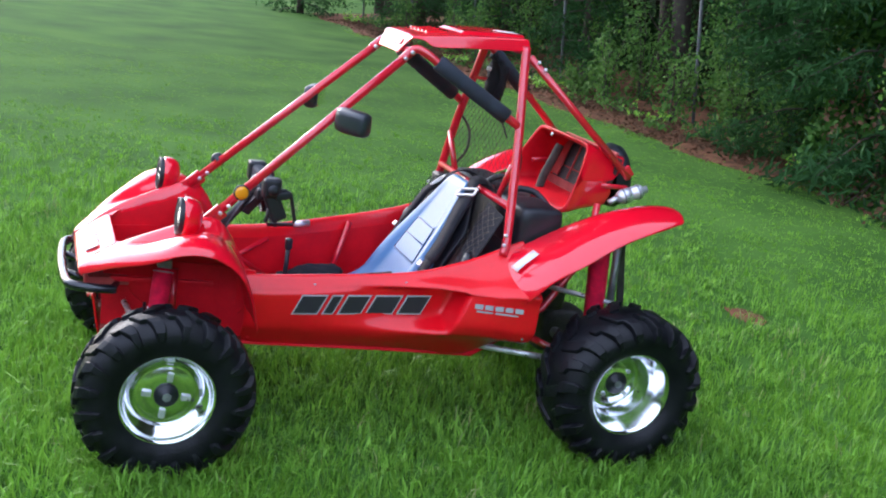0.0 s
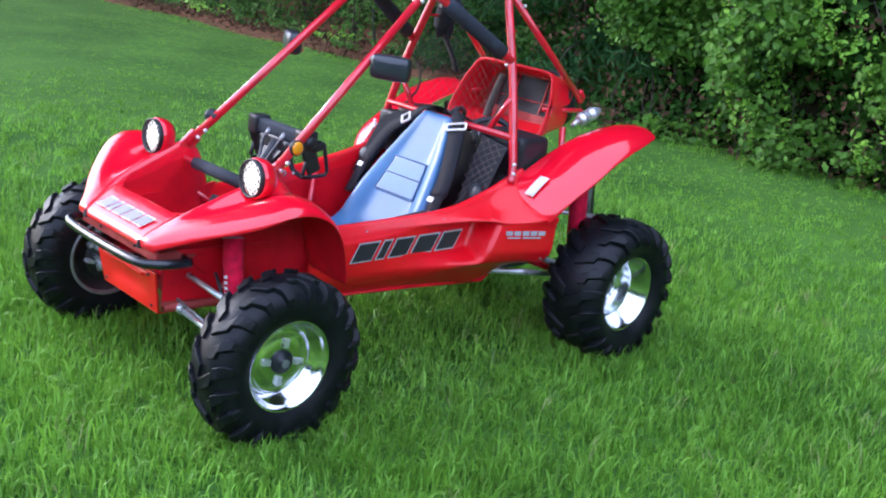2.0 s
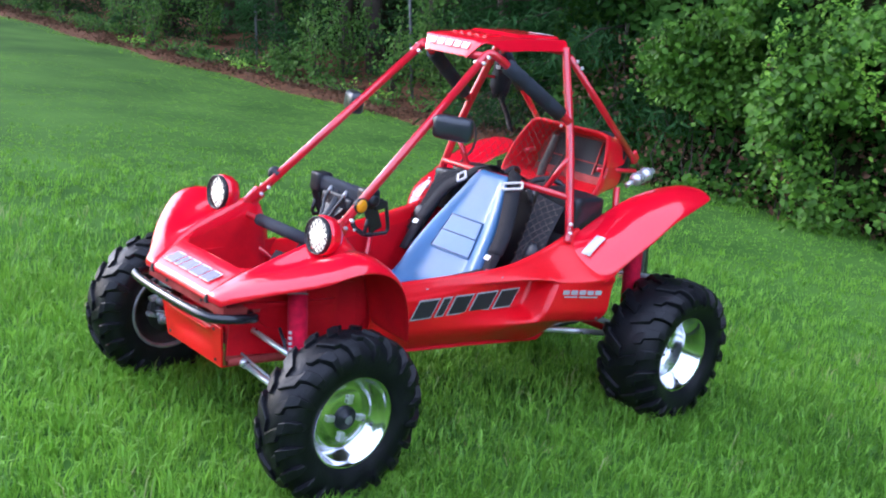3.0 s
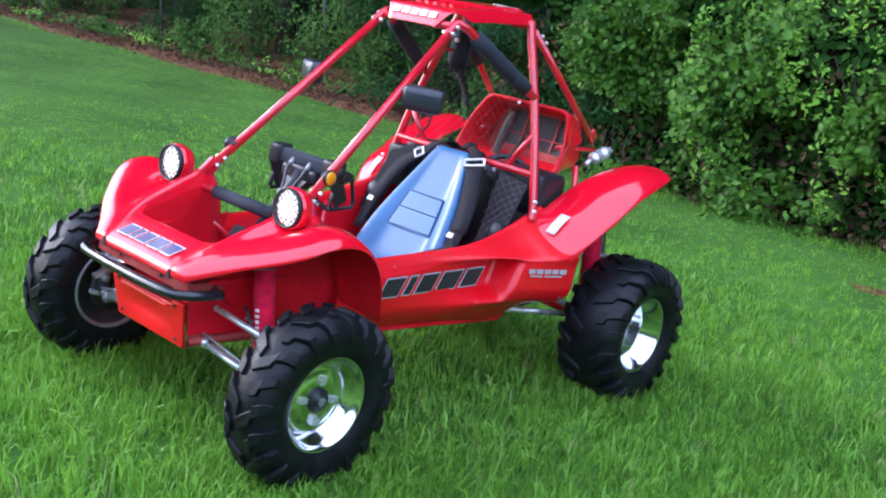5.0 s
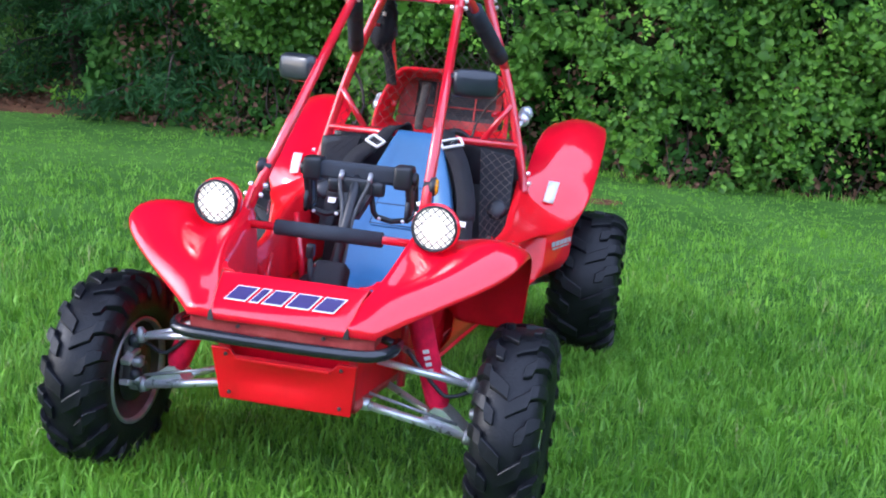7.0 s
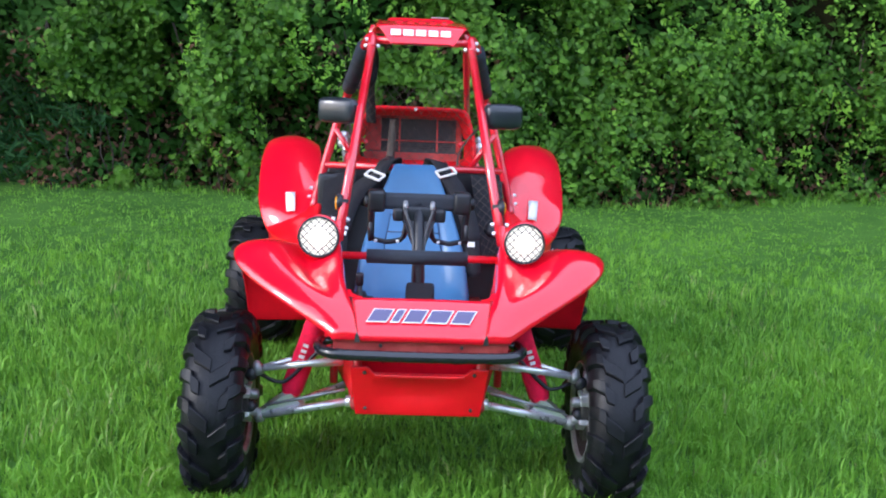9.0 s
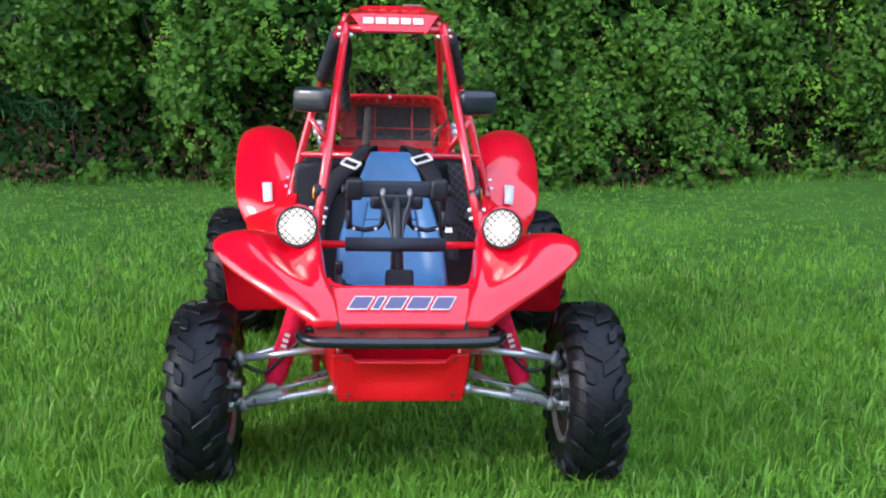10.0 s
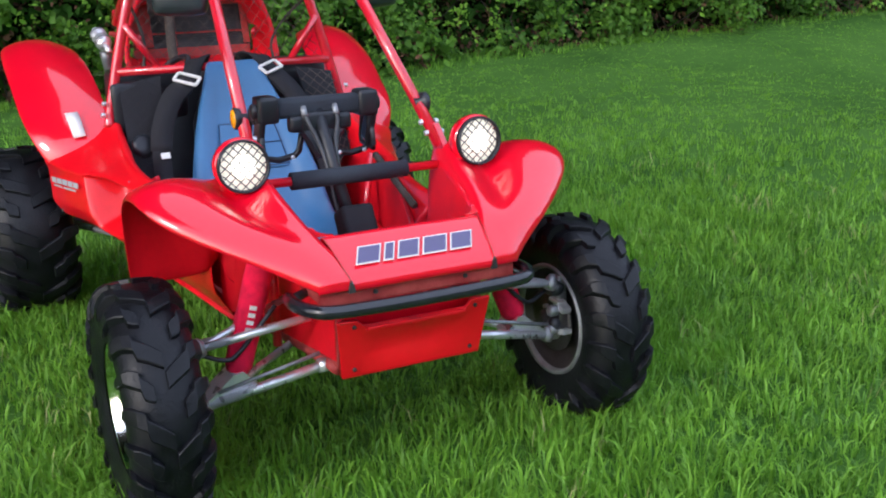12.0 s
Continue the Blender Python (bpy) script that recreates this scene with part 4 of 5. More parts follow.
# round headlights on the wings
for s in (1, -1):
    c = Vector((1.709, 0.331 if s > 0 else -0.328, 0.851))
    lamp = tagged(new("headlight"), "round lit headlight in a red shell behind a wire guard")
    lamp.parent = buggy
    lamp.location = c
    lamp.scale = (0.92, 0.92, 0.92)
    c = Vector((0, 0, 0))
    ax = (1, 0.0, 0.05)
    part("shell", turned([(0.001, -0.022), (0.034, -0.019), (0.060, -0.008), (0.072, 0.012), (0.0765, 0.036), (0.0760, 0.050), (0.070, 0.054)], c, ax, 36), RED, lamp)
    part("bezel", turned([(0.070, 0.046), (0.0725, 0.064), (0.0715, 0.072), (0.0665, 0.073), (0.064, 0.060)], c, ax, 36), BLACK, lamp, "black rubber bezel")
    part("lens", turned([(0.0655, 0.054), (0.052, 0.061), (0.030, 0.065), (0.001, 0.066)], c, ax, 36), LAMP_GLASS, lamp, "glowing white lamp glass")
    part("bulb", turned([(0.033, 0.0650), (0.024, 0.0664), (0.001, 0.0678)], c, ax, 24), BULB, lamp, "hot bright bulb")
    guard = []
    u, w = Vector((0, 1, 0)), Vector((-0.05, 0, 1)).normalized()
    for d in (u + w, u - w):
        d = d.normalized()
        e = d.cross(Vector(ax)).normalized()
        for k in range(-3, 4):
            o = k * 0.0185
            half = math.sqrt(max(0.066 ** 2 - o * o, 0))
            if half > 0.01:
                a = [c + Vector(ax).normalized() * (0.068 + 0.007 * (1 - ((o * o + (half * t) ** 2) / 0.066 ** 2))) + e * o + d * half * t for t in (-1, -0.5, 0, 0.5, 1)]
                guard.append(tube(a, 0.0016, 5))
    tagged(part("wire_guard", join(*guard), BLACK, lamp, "dusty dark diagonal wire guard"), kind="stuff")
    part("mount", box((0.022, 0, -0.080), (0.032, 0.040, 0.036), 0.005), BLACK, lamp, "black lamp foot", smooth=False)

# roll cage
def bolt(p, axis, parent=buggy):
    part("cage_bolt", turned([(0.008, -0.004), (0.008, 0.004), (0.006, 0.008), (0.001, 0.009)], p, axis, 8), STEEL, parent, smooth=False)


for s in (1, -1):
    part("front_pillar", side(rod((1.655, 0.270, 0.832), (0.955, 0.190, 1.492), 0.0165, 14), s), RED_TUBE, buggy, "sloping red cage tube")
    hoop = spline([(0.985, 0.195, 1.468), (0.935, 0.192, 1.512), (0.890, 0.212, 1.500), (0.820, 0.232, 1.455), (0.66, 0.268, 1.362), (0.512, 0.302, 1.275)], 6)
    part("side_tube", side(tube(hoop, 0.0165, 14), s), RED_TUBE, buggy, "bent red cage tube")
    pad = [Vector((0.850, 0.222, 1.476)).lerp(Vector((0.560, 0.290, 1.303)), t) for t in (0, 0.01, 0.3, 0.32, 0.34, 0.72, 0.74, 0.76, 0.99, 1)]
    part("foam_pad", side(tube(pad, [0.020, 0.031, 0.031, 0.0285, 0.031, 0.031, 0.0285, 0.031, 0.031, 0.020], 16), s), FOAM, buggy, "black foam padding on the cage")
    part("main_pillar", side(tube(spline([(0.548, 0.430, 0.790), (0.535, 0.415, 0.860), (0.512, 0.330, 1.180), (0.487, 0.225, 1.470), (0.478, 0.190, 1.570)], 5), 0.0180, 14), s), RED_TUBE, buggy, "red rear cage pillar")
    part("rear_strut", side(rod((0.462, 0.205, 1.535), (-0.045, 0.268, 1.100), 0.0150, 12), s), RED_TUBE, buggy, "red rear cage brace")
    part("strut_lug", side(box((-0.030, 0.268, 1.122), (0.045, 0.020, 0.050), 0.006, Matrix.Rotation(radians(40), 4, "Y")), s), RED_TUBE, buggy, smooth=False)
    part("cage_gusset", side(rod((0.528, 0.345, 1.130), (0.520, 0.240, 0.975), 0.0125), s), RED_TUBE, buggy)
    part("pillar_foot", side(box((1.640, 0.272, 0.842), (0.085, 0.020, 0.055), 0.006, Matrix.Rotation(radians(44), 4, "Y")), s), RED_TUBE, buggy, smooth=False)
    for p in ((1.620, 0.292, 0.862), (1.592, 0.289, 0.888), (0.975, 0.214, 1.475), (0.950, 0.211, 1.500)):
        bolt((p[0], p[1] * s, p[2]), (0, s, 0.1))
        bolt((p[0], (p[1] - 0.044) * s, p[2]), (0, -s, -0.1))
    for p in ((0.560, 0.447, 0.835), (0.555, 0.440, 0.872), (0.430, 0.225, 1.520), (0.400, 0.229, 1.495)):
        bolt((p[0], p[1] * s, p[2]), (0.3, s, 0.15))
    part("pillar_tab", side(box((0.470, 0.235, 1.390), (0.06, 0.008, 0.012), 0.002), s), RED_TUBE, buggy, smooth=False)
part("front_hoop_bar", tube([(0.945, -0.190, 1.500), (0.945, 0.190, 1.500)], 0.0155, 12), RED_TUBE, buggy)
part("rear_hoop_bar", tube([(0.482, -0.195, 1.555), (0.482, 0.195, 1.555)], 0.0155, 12), RED_TUBE, buggy)
part("seat_bar", tube([(0.532, -0.385, 0.972), (0.532, 0.385, 0.972)], 0.0145, 12), RED_TUBE, buggy, "red cross tube behind the seat")
part("strut_pad", tube([(0.435, -0.209, 1.510), (0.43, -0.209, 1.506), (0.255, -0.231, 1.356), (0.250, -0.231, 1.352)], [0.018, 0.029, 0.029, 0.018], 14), FOAM, buggy, "black foam sleeve on the rear brace")
def bundle(c, size, seed, n=14, m=20):
    """A crumpled soft bundle."""
    vs, fs = [], []
    for i in range(n + 1):
        a = math.pi * i / n
        for k in range(m):
            b = 2 * math.pi * k / m
            d = Vector((math.sin(a) * math.cos(b), math.sin(a) * math.sin(b), math.cos(a)))
            f = 1 + 0.38 * noise.noise(d * 1.7 + Vector((seed, 0, 0))) + 0.22 * noise.noise(d * 4.3 + Vector((0, seed, 0)))
            vs.append((c[0] + d.x * f * size[0], c[1] + d.y * f * size[1], c[2] + d.z * f * size[2]))
    for i in range(n):
        for k in range(m):
            fs.append((i * m + k, i * m + (k + 1) % m, (i + 1) * m + (k + 1) % m, (i + 1) * m + k))
    return vs, fs


part("harness_roll", bundle((0.395, -0.225, 1.395), (0.050, 0.050, 0.105), 3), WEB, buggy, "black bundled harness under the roof")
part("harness_strap", ribbon(spline([(0.44, -0.205, 1.50), (0.40, -0.19, 1.42), (0.41, -0.205, 1.31), (0.36, -0.20, 1.23), (0.32, -0.195, 1.15)], 5), 0.045, 0.006, (0.3, 1, 0)), WEB, buggy)
part("white_clip", box((0.445, -0.215, 1.435), (0.020, 0.012, 0.016), 0.003), WHITE, buggy, smooth=False)
# padded dash bar
part("dash_bar", tube([(1.666, -0.262, 0.780), (1.666, 0.262, 0.780)], 0.0125, 12), RED_TUBE, buggy, "red dash cross tube")
part("dash_pad", tube([(1.666, y, 0.780) for y in (-0.176, -0.175, 0.157, 0.158)], [0.015, 0.0235, 0.0235, 0.015], 18), FOAM, buggy, "black foam dash pad")

# roof panel with a turned-down visor
# x, z of the top, half-width of the crease, how far the edge drops and flares, lift of the raised rear field
ROOF = [(0.984, 1.488, 0.118, 0.004, 0.002, 0), (0.981, 1.494, 0.122, 0.004, 0.002, 0), (0.950, 1.549, 0.158, 0.004, 0.003, 0), (0.944, 1.556, 0.166, 0.005, 0.004, 0), (0.936, 1.559, 0.168, 0.006, 0.004, 0),
        (0.900, 1.565, 0.172, 0.012, 0.008, 0), (0.872, 1.569, 0.174, 0.036, 0.018, 0), (0.858, 1.571, 0.175, 0.045, 0.021, 0), (0.74, 1.584, 0.177, 0.046, 0.021, 0), (0.732, 1.585, 0.177, 0.046, 0.021, 0.001), (0.718, 1.586, 0.177, 0.046, 0.021, 0.009), (0.710, 1.587, 0.177, 0.046, 0.021, 0.010),
        (0.56, 1.596, 0.177, 0.046, 0.021, 0.010), (0.474, 1.602, 0.177, 0.047, 0.021, 0.009), (0.466, 1.601, 0.177, 0.047, 0.021, 0.006), (0.460, 1.585, 0.177, 0.032, 0.020, 0.0), (0.458, 1.560, 0.177, 0.010, 0.020, 0.0)]
roof_rows = []
for x, z, hw, fall, flare, lift in ROOF:
    half = [(0, z + 0.003 + lift), (0.118, z + 0.002 + lift), (0.126, z + 0.002 + lift * 0.9), (0.138, z + 0.001), (0.146, z), (hw - 0.005, z - 0.001), (hw, z - 0.002), (hw + 0.003, z - 0.002 - fall * 0.10), (hw + flare - 0.001, z - fall * 0.95), (hw + flare, z - fall)]
    half = [(min(y, hw - 0.006 + 0.0005 * i) if i < 6 else y, h) for i, (y, h) in enumerate(half)]
    roof_rows.append([(x, -y, h) for y, h in half[:0:-1]] + [(x, y, h) for y, h in half])
part("roof_panel", sheet(roof_rows), RED, buggy, "red plastic roof panel with a visor", sub=2, thick=0.005)
for k in range(5):
    part("roof_rib", box((0.825, -0.088 + 0.044 * k, 1.5795), (0.085, 0.024, 0.007), 0.003, Matrix.Rotation(radians(6), 4, "Y")), RED, buggy, smooth=False)
text_block("visor_decal", buggy, (0.9625, -0.122, 1.529), (0, 1, 0), (-0.49, 0, 0.87), 0.232, 0.027, SMALL, None, WHITE, 0.0, 0.004, "white lettering blocks on the visor")
part("roof_sticker", box((0.53, 0.085, 1.6125), (0.08, 0.075, 0.002), 0.0005), WHITE, buggy, "small white roof sticker", smooth=False)

# mirrors and side reflectors
for s in (1, -1):
    mirror = tagged(new("side_mirror"), "black plastic side mirror on the cage tube")
    mirror.parent = buggy
    m = Matrix.Rotation(radians(27), 4, "Z")
    part("housing", side(box((1.175, 0.304, 1.233), (0.066, 0.160, 0.096), 0.026, m), s), MIRROR_SHELL, mirror, sub=1)
    part("mirror_glass", side(box((1.147, 0.288, 1.233), (0.004, 0.122, 0.064), 0.001, m), s), ALLOY, mirror, "silvered mirror glass", smooth=False)
    part("arm", side(tube([(1.212, 0.222, 1.250), (1.200, 0.250, 1.248), (1.175, 0.280, 1.240)], 0.014), s), BLACK, mirror)
    refl = tagged(new("side_reflector"), "round amber side reflector on a black stem")
    refl.parent = buggy
    part("backing", turned([(0.001, -0.034), (0.012, -0.033), (0.014, -0.016), (0.026, -0.013), (0.029, -0.004), (0.029, 0.004), (0.0255, 0.005), (0.0245, -0.002)], (1.548, 0.277 * s, 0.938), (-0.06, s, 0), 28), BLACK, refl)
    part("lens", turned([(0.0245, -0.002), (0.0245, 0.006), (0.020, 0.010), (0.001, 0.011)], (1.548, 0.277 * s, 0.938), (-0.06, s, 0), 24), AMBER, refl, "amber lens")

# side panels of the tub with the sunk air intake and the flared pod behind it: columns front to back
def side_rows():
    # x; sill y, z; upper crest y, z; sunk face y; lower crest y, z; bottom y, z; underside y, z
    st = [(1.520, .345, .650, .362, .600, .366, .362, .470, .345, .440, .300, .370), (1.400, .352, .652, .378, .606, .385, .380, .470, .362, .436, .312, .368),
          (1.270, .366, .662, .393, .618, .402, .398, .474, .378, .436, .325, .370), (1.120, .396, .678, .414, .640, .421, .430, .482, .410, .438, .345, .374),
          (1.000, .424, .692, .446, .658, .436, .464, .486, .440, .440, .365, .378), (0.900, .436, .706, .480, .668, .434, .492, .488, .450, .442, .380, .378),
          (0.820, .437, .722, .510, .674, .426, .510, .490, .454, .444, .390, .376), (0.765, .434, .736, .532, .672, .422, .524, .494, .458, .446, .396, .371),
          (0.742, .432, .742, .540, .670, .422, .528, .496, .460, .448, .398, .368), (0.728, .431, .746, .554, .668, .553, .531, .497, .464, .450, .400, .366),
          (0.710, .430, .750, .560, .666, .560, .536, .499, .468, .453, .400, .364), (0.640, .427, .772, .590, .670, .585, .556, .502, .480, .458, .400, .362),
          (0.560, .423, .806, .622, .684, .612, .580, .498, .490, .462, .400, .392), (0.500, .420, .828, .636, .690, .621, .597, .495, .500, .466, .400, .430), (0.455, .418, .846, .645, .690, .632, .602, .495, .500, .468, .400, .450)]
    rows = [[] for _ in range(15)]
    for x, yt, zt, yc, zc, yf, yl, zl, yb, zb, yu, zu in st:
        k = 0.40 * max(0.0, 1 - abs(x - 0.735) / 0.16)     # the pod's front edge leans forward
        deep = x > 0.735
        line = [(yt - 0.050, 0.42), (yt - 0.040, zt - 0.020), (yt - 0.026, zt + 0.002), (yt - 0.004, zt), (yt + 0.004, zt - 0.014),
                (yt * 0.72 + yc * 0.28 + 0.004, zt * 0.55 + zc * 0.45 - 0.003), (yc - 0.003, zc + 0.005), (yc - 0.001, zc - 0.005),
                (yf if deep else yc - 0.002, zc - 0.014), (yf, zc - 0.032), (yf, 0.56), (yf + (yl - yf) * 0.12, zl + 0.040), (yl, zl + 0.002), (yb * 0.35 + yl * 0.65, zl - 0.016), (yb, zb)]
        for i, (y, z) in enumerate(line):
            rows[i].append((x + (k * (0.60 - z) if i > 6 else 0), y, z))
    rows.append([(q[0], q[10], q[11]) for q in st])
    return rows


SIDE = side_rows()
# rear mudguard: rows from the body's shoulder up and back to the tip, columns from the inner edge out
def fender_rows():
    return [
        [(0.572, 0.415, 0.738), (0.568, 0.450, 0.724), (0.562, 0.512, 0.700), (0.550, 0.572, 0.684), (0.524, 0.618, 0.664), (0.514, 0.626, 0.652)],
        [(0.560, 0.418, 0.764), (0.556, 0.450, 0.754), (0.547, 0.512, 0.741), (0.532, 0.582, 0.726), (0.506, 0.638, 0.705), (0.496, 0.648, 0.691)],
        [(0.525, 0.418, 0.799), (0.520, 0.450, 0.793), (0.508, 0.518, 0.790), (0.493, 0.594, 0.780), (0.467, 0.663, 0.764), (0.457, 0.675, 0.749)],
        [(0.462, 0.416, 0.837), (0.458, 0.450, 0.837), (0.448, 0.525, 0.844), (0.434, 0.605, 0.837), (0.408, 0.678, 0.817), (0.398, 0.690, 0.800)],
        [(0.360, 0.414, 0.889), (0.357, 0.450, 0.896), (0.350, 0.530, 0.907), (0.340, 0.610, 0.892), (0.326, 0.684, 0.857), (0.320, 0.696, 0.838)],
        [(0.255, 0.418, 0.940), (0.254, 0.455, 0.952), (0.250, 0.535, 0.973), (0.246, 0.620, 0.960), (0.242, 0.690, 0.923), (0.240, 0.702, 0.904)],
        [(0.130, 0.424, 0.988), (0.130, 0.460, 1.004), (0.130, 0.540, 1.028), (0.132, 0.625, 1.018), (0.134, 0.694, 0.977), (0.134, 0.706, 0.957)],
        [(0.020, 0.440, 1.016), (0.018, 0.470, 1.033), (0.016, 0.545, 1.058), (0.016, 0.630, 1.049), (0.022, 0.694, 1.015), (0.024, 0.706, 0.997)],
        [(-0.050, 0.462, 1.025), (-0.058, 0.485, 1.038), (-0.072, 0.550, 1.061), (-0.076, 0.628, 1.056), (-0.058, 0.684, 1.035), (-0.050, 0.696, 1.022)],
        [(-0.062, 0.475, 1.019), (-0.074, 0.495, 1.031), (-0.092, 0.552, 1.048), (-0.094, 0.622, 1.044), (-0.074, 0.672, 1.028), (-0.064, 0.684, 1.018)],
    ]


for s in (1, -1):
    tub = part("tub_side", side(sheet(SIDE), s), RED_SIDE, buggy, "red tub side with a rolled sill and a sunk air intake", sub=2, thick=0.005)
    fold = tub.data.attributes.new("crease_edge", "FLOAT", "EDGE")
    for ed in tub.data.edges:
        (r0, c0), (r1, c1) = (divmod(v, 15) for v in ed.vertices)
        if r0 == r1 == 7 and min(c0, c1) > 3:
            fold.data[ed.index].value = 0.75
        elif c0 == c1 == 9 and min(r0, r1) > 6 and max(r0, r1) < 13:
            fold.data[ed.index].value = 0.7
        elif r0 == r1 == 12 and min(c0, c1) > 4:
            fold.data[ed.index].value = 0.5
    tub.data.materials.append(RED_INNER)
    for p in tub.data.polygons[:14]:
        p.material_index = 1
    part("rear_mudguard", side(sheet(fender_rows()), s), RED, buggy, "long red rear mudguard sweeping up", sub=2, thick=0.007, under=RED_INNER, outward=(0.5, 0, 1))
    # printed emblem on the sill side, lettering blocks on the pod, a white sticker on the mudguard
    a, b = Vector((1.325, 0.3960, 0.560)), Vector((0.850, 0.4480, 0.588))
    if s > 0:
        text_block("side_decal", buggy, a, b - a, (0, 0.05, 1), (b - a).length, 0.066, BIG, SILVER_INK, DARK_INK, 0.5, 0.006, "dark slanted emblem with a silver edge")
    else:
        a2, b2 = Vector((b.x, -b.y, b.z)), Vector((a.x, -a.y, a.z))
        text_block("side_decal", buggy, a2, b2 - a2, (0, -0.05, 1), (b - a).length, 0.066, BIG, SILVER_INK, DARK_INK, 0.5, 0.006, "dark slanted emblem with a silver edge")
    p, q = Vector((0.696, 0.570 * s, 0.630)), Vector((0.521, 0.627 * s, 0.630))
    if s < 0:
        p, q = q, p
    text_block("pod_decal", buggy, p, q - p, (0, 0, 1), (q - p).length, 0.019, SMALL, None, SILVER_INK, 0.0, 0.004, "pale lettering blocks on the pod")
    text_block("pod_line", buggy, p + Vector((0, 0, -0.019)), q - p, (0, 0, 1), (q - p).length * 0.95, 0.006, [(0.05, 0.4, 0, 1), (0.46, 0.95, 0, 1)], None, SILVER_INK, 0.0, 0.004)
    rows = fender_rows()
    spot = [[sheet_at(rows, u, v) + Vector((0.010, 0.002, 0.007)) for u in (0.375, 0.43, 0.485)] for v in (0.155, 0.195, 0.235, 0.275, 0.315)]
    part("guard_sticker", side(sheet(spot), s), WHITE, buggy, "white warning sticker", thick=0.001)
    for p in ((1.266, 0.380, 0.632), (0.936, 0.451, 0.672), (0.495, 0.604, 0.512)):
        part("panel_bolt", turned([(0.006, 0), (0.006, 0.004), (0.001, 0.006)], (p[0], p[1] * s, p[2]), (0, s, 0), 8), DULL_STEEL, buggy, smooth=False)

# tub floor, bulkhead and belly
part("tub_floor", box((1.00, 0, 0.405), (1.00, 0.62, 0.020), 0.004), RED_DIRTY, buggy, "dirty red cockpit floor", smooth=False)
part("footwell_floor", box((1.72, 0, 0.402), (0.43, 0.40, 0.016), 0.004), RED_DIRTY, buggy, smooth=False)
part("bulkhead", box((0.50, 0, 0.66), (0.012, 0.76, 0.54), 0.003, Matrix.Rotation(radians(-14), 4, "Y")), BLACK, buggy, "black firewall behind the seat", smooth=False)
part("belly_pan", sheet([[(1.52, y, 0.374) for y in (-.31, 0, .31)], [(1.0, y * 1.2, 0.376) for y in (-.31, 0, .31)], [(0.60, y * 1.28, 0.362) for y in (-.31, 0, .31)], [(0.40, y * 1.2, 0.46) for y in (-.31, 0, .31)]]), RED_INNER, buggy, thick=0.006)
part("toe_board", box((1.93, 0, 0.50), (0.010, 0.40, 0.20), 0.003), RED_DIRTY, buggy, smooth=False)
for s in (1, -1):
    part("cockpit_brace", side(rod((1.60, 0.262, 0.64), (1.30, 0.300, 0.44), 0.010), s), RED_TUBE, buggy)
    part("cockpit_brace", side(rod((1.30, 0.325, 0.60), (1.62, 0.240, 0.43), 0.010), s), RED_TUBE, buggy)
    part("seat_side_tube", side(rod((0.93, 0.37, 0.68), (1.02, 0.30, 0.44), 0.012), s), RED_TUBE, buggy)

# seat
seat = tagged(new("seat"), "blue vinyl bucket seat with stitched panels")
seat.parent = buggy
def seat_rows(side_wrap=True):
    # centre line of the front face from the top edge down and out along the cushion: x, z, half-width, wing depth
    line = [(0.565, 0.985, 0.075, 0.000), (0.582, 0.997, 0.085, 0.000), (0.604, 0.984, 0.096, 0.002), (0.646, 0.905, 0.128, 0.006), (0.695, 0.815, 0.166, 0.014), (0.748, 0.722, 0.196, 0.026), (0.798, 0.632, 0.222, 0.036), (0.840, 0.555, 0.232, 0.042),
            (0.895, 0.488, 0.238, 0.034), (0.99, 0.452, 0.236, 0.024), (1.10, 0.456, 0.228, 0.014), (1.19, 0.466, 0.212, 0.006), (1.228, 0.452, 0.205, 0.0), (1.235, 0.420, 0.200, 0.0)]
    rows = []
    for i, (x, z, hw, d) in enumerate(line):
        ux, uz = (0.80, 0.60) if i < 8 else (0.1, 0.99)
        row = []
        for f, k in ((-1.0, -0.9), (-0.99, 0.5), (-0.88, 1.0), (-0.66, 0.55), (-0.58, 0.0), (-0.3, 0.0), (0, 0.0), (0.3, 0.0), (0.58, 0.0), (0.66, 0.55), (0.88, 1.0), (0.99, 0.5), (1.0, -0.9)):
            lift = k * d if k >= 0 else k * 0.05
            row.append((x + ux * lift, f * hw, z + uz * lift))
        rows.append(row)
    return rows


part("seat_shell", sheet(seat_rows()), VINYL, seat, sub=2, thick=0.03)
part("seat_back_cover", sheet([[(0.560, y, 0.975) for y in (-.075, 0, .075)], [(0.60, y * 2, 0.80) for y in (-.075, 0, .075)], [(0.78, y * 2.7, 0.55) for y in (-.075, 0, .075)], [(0.86, y * 2.7, 0.44) for y in (-.075, 0, .075)]]), BLACK, seat, thick=0.02)
pan = [[(x + 0.004, f * hw, z + 0.003) for f in (-0.58, -0.56, 0, 0.56, 0.58)] for x, z, hw in ((0.707, 0.793, 0.160), (0.711, 0.786, 0.164), (0.748, 0.722, 0.184), (0.790, 0.646, 0.204), (0.794, 0.639, 0.206))]
part("back_cushion", sheet(pan), VINYL, seat, "raised stitched back panel", sub=2, thick=0.006, off=0)
for a, b in (((0.7105, 0.786), 0.164), ((0.750, 0.719), 0.184), ((0.790, 0.646), 0.204)):
    part("seam", tube([(a[0] + 0.0060, -b * 0.60, a[1] + 0.0047), (a[0] + 0.0065, 0, a[1] + 0.005), (a[0] + 0.0060, b * 0.60, a[1] + 0.0047)], 0.0024, 6), SEAM, seat)
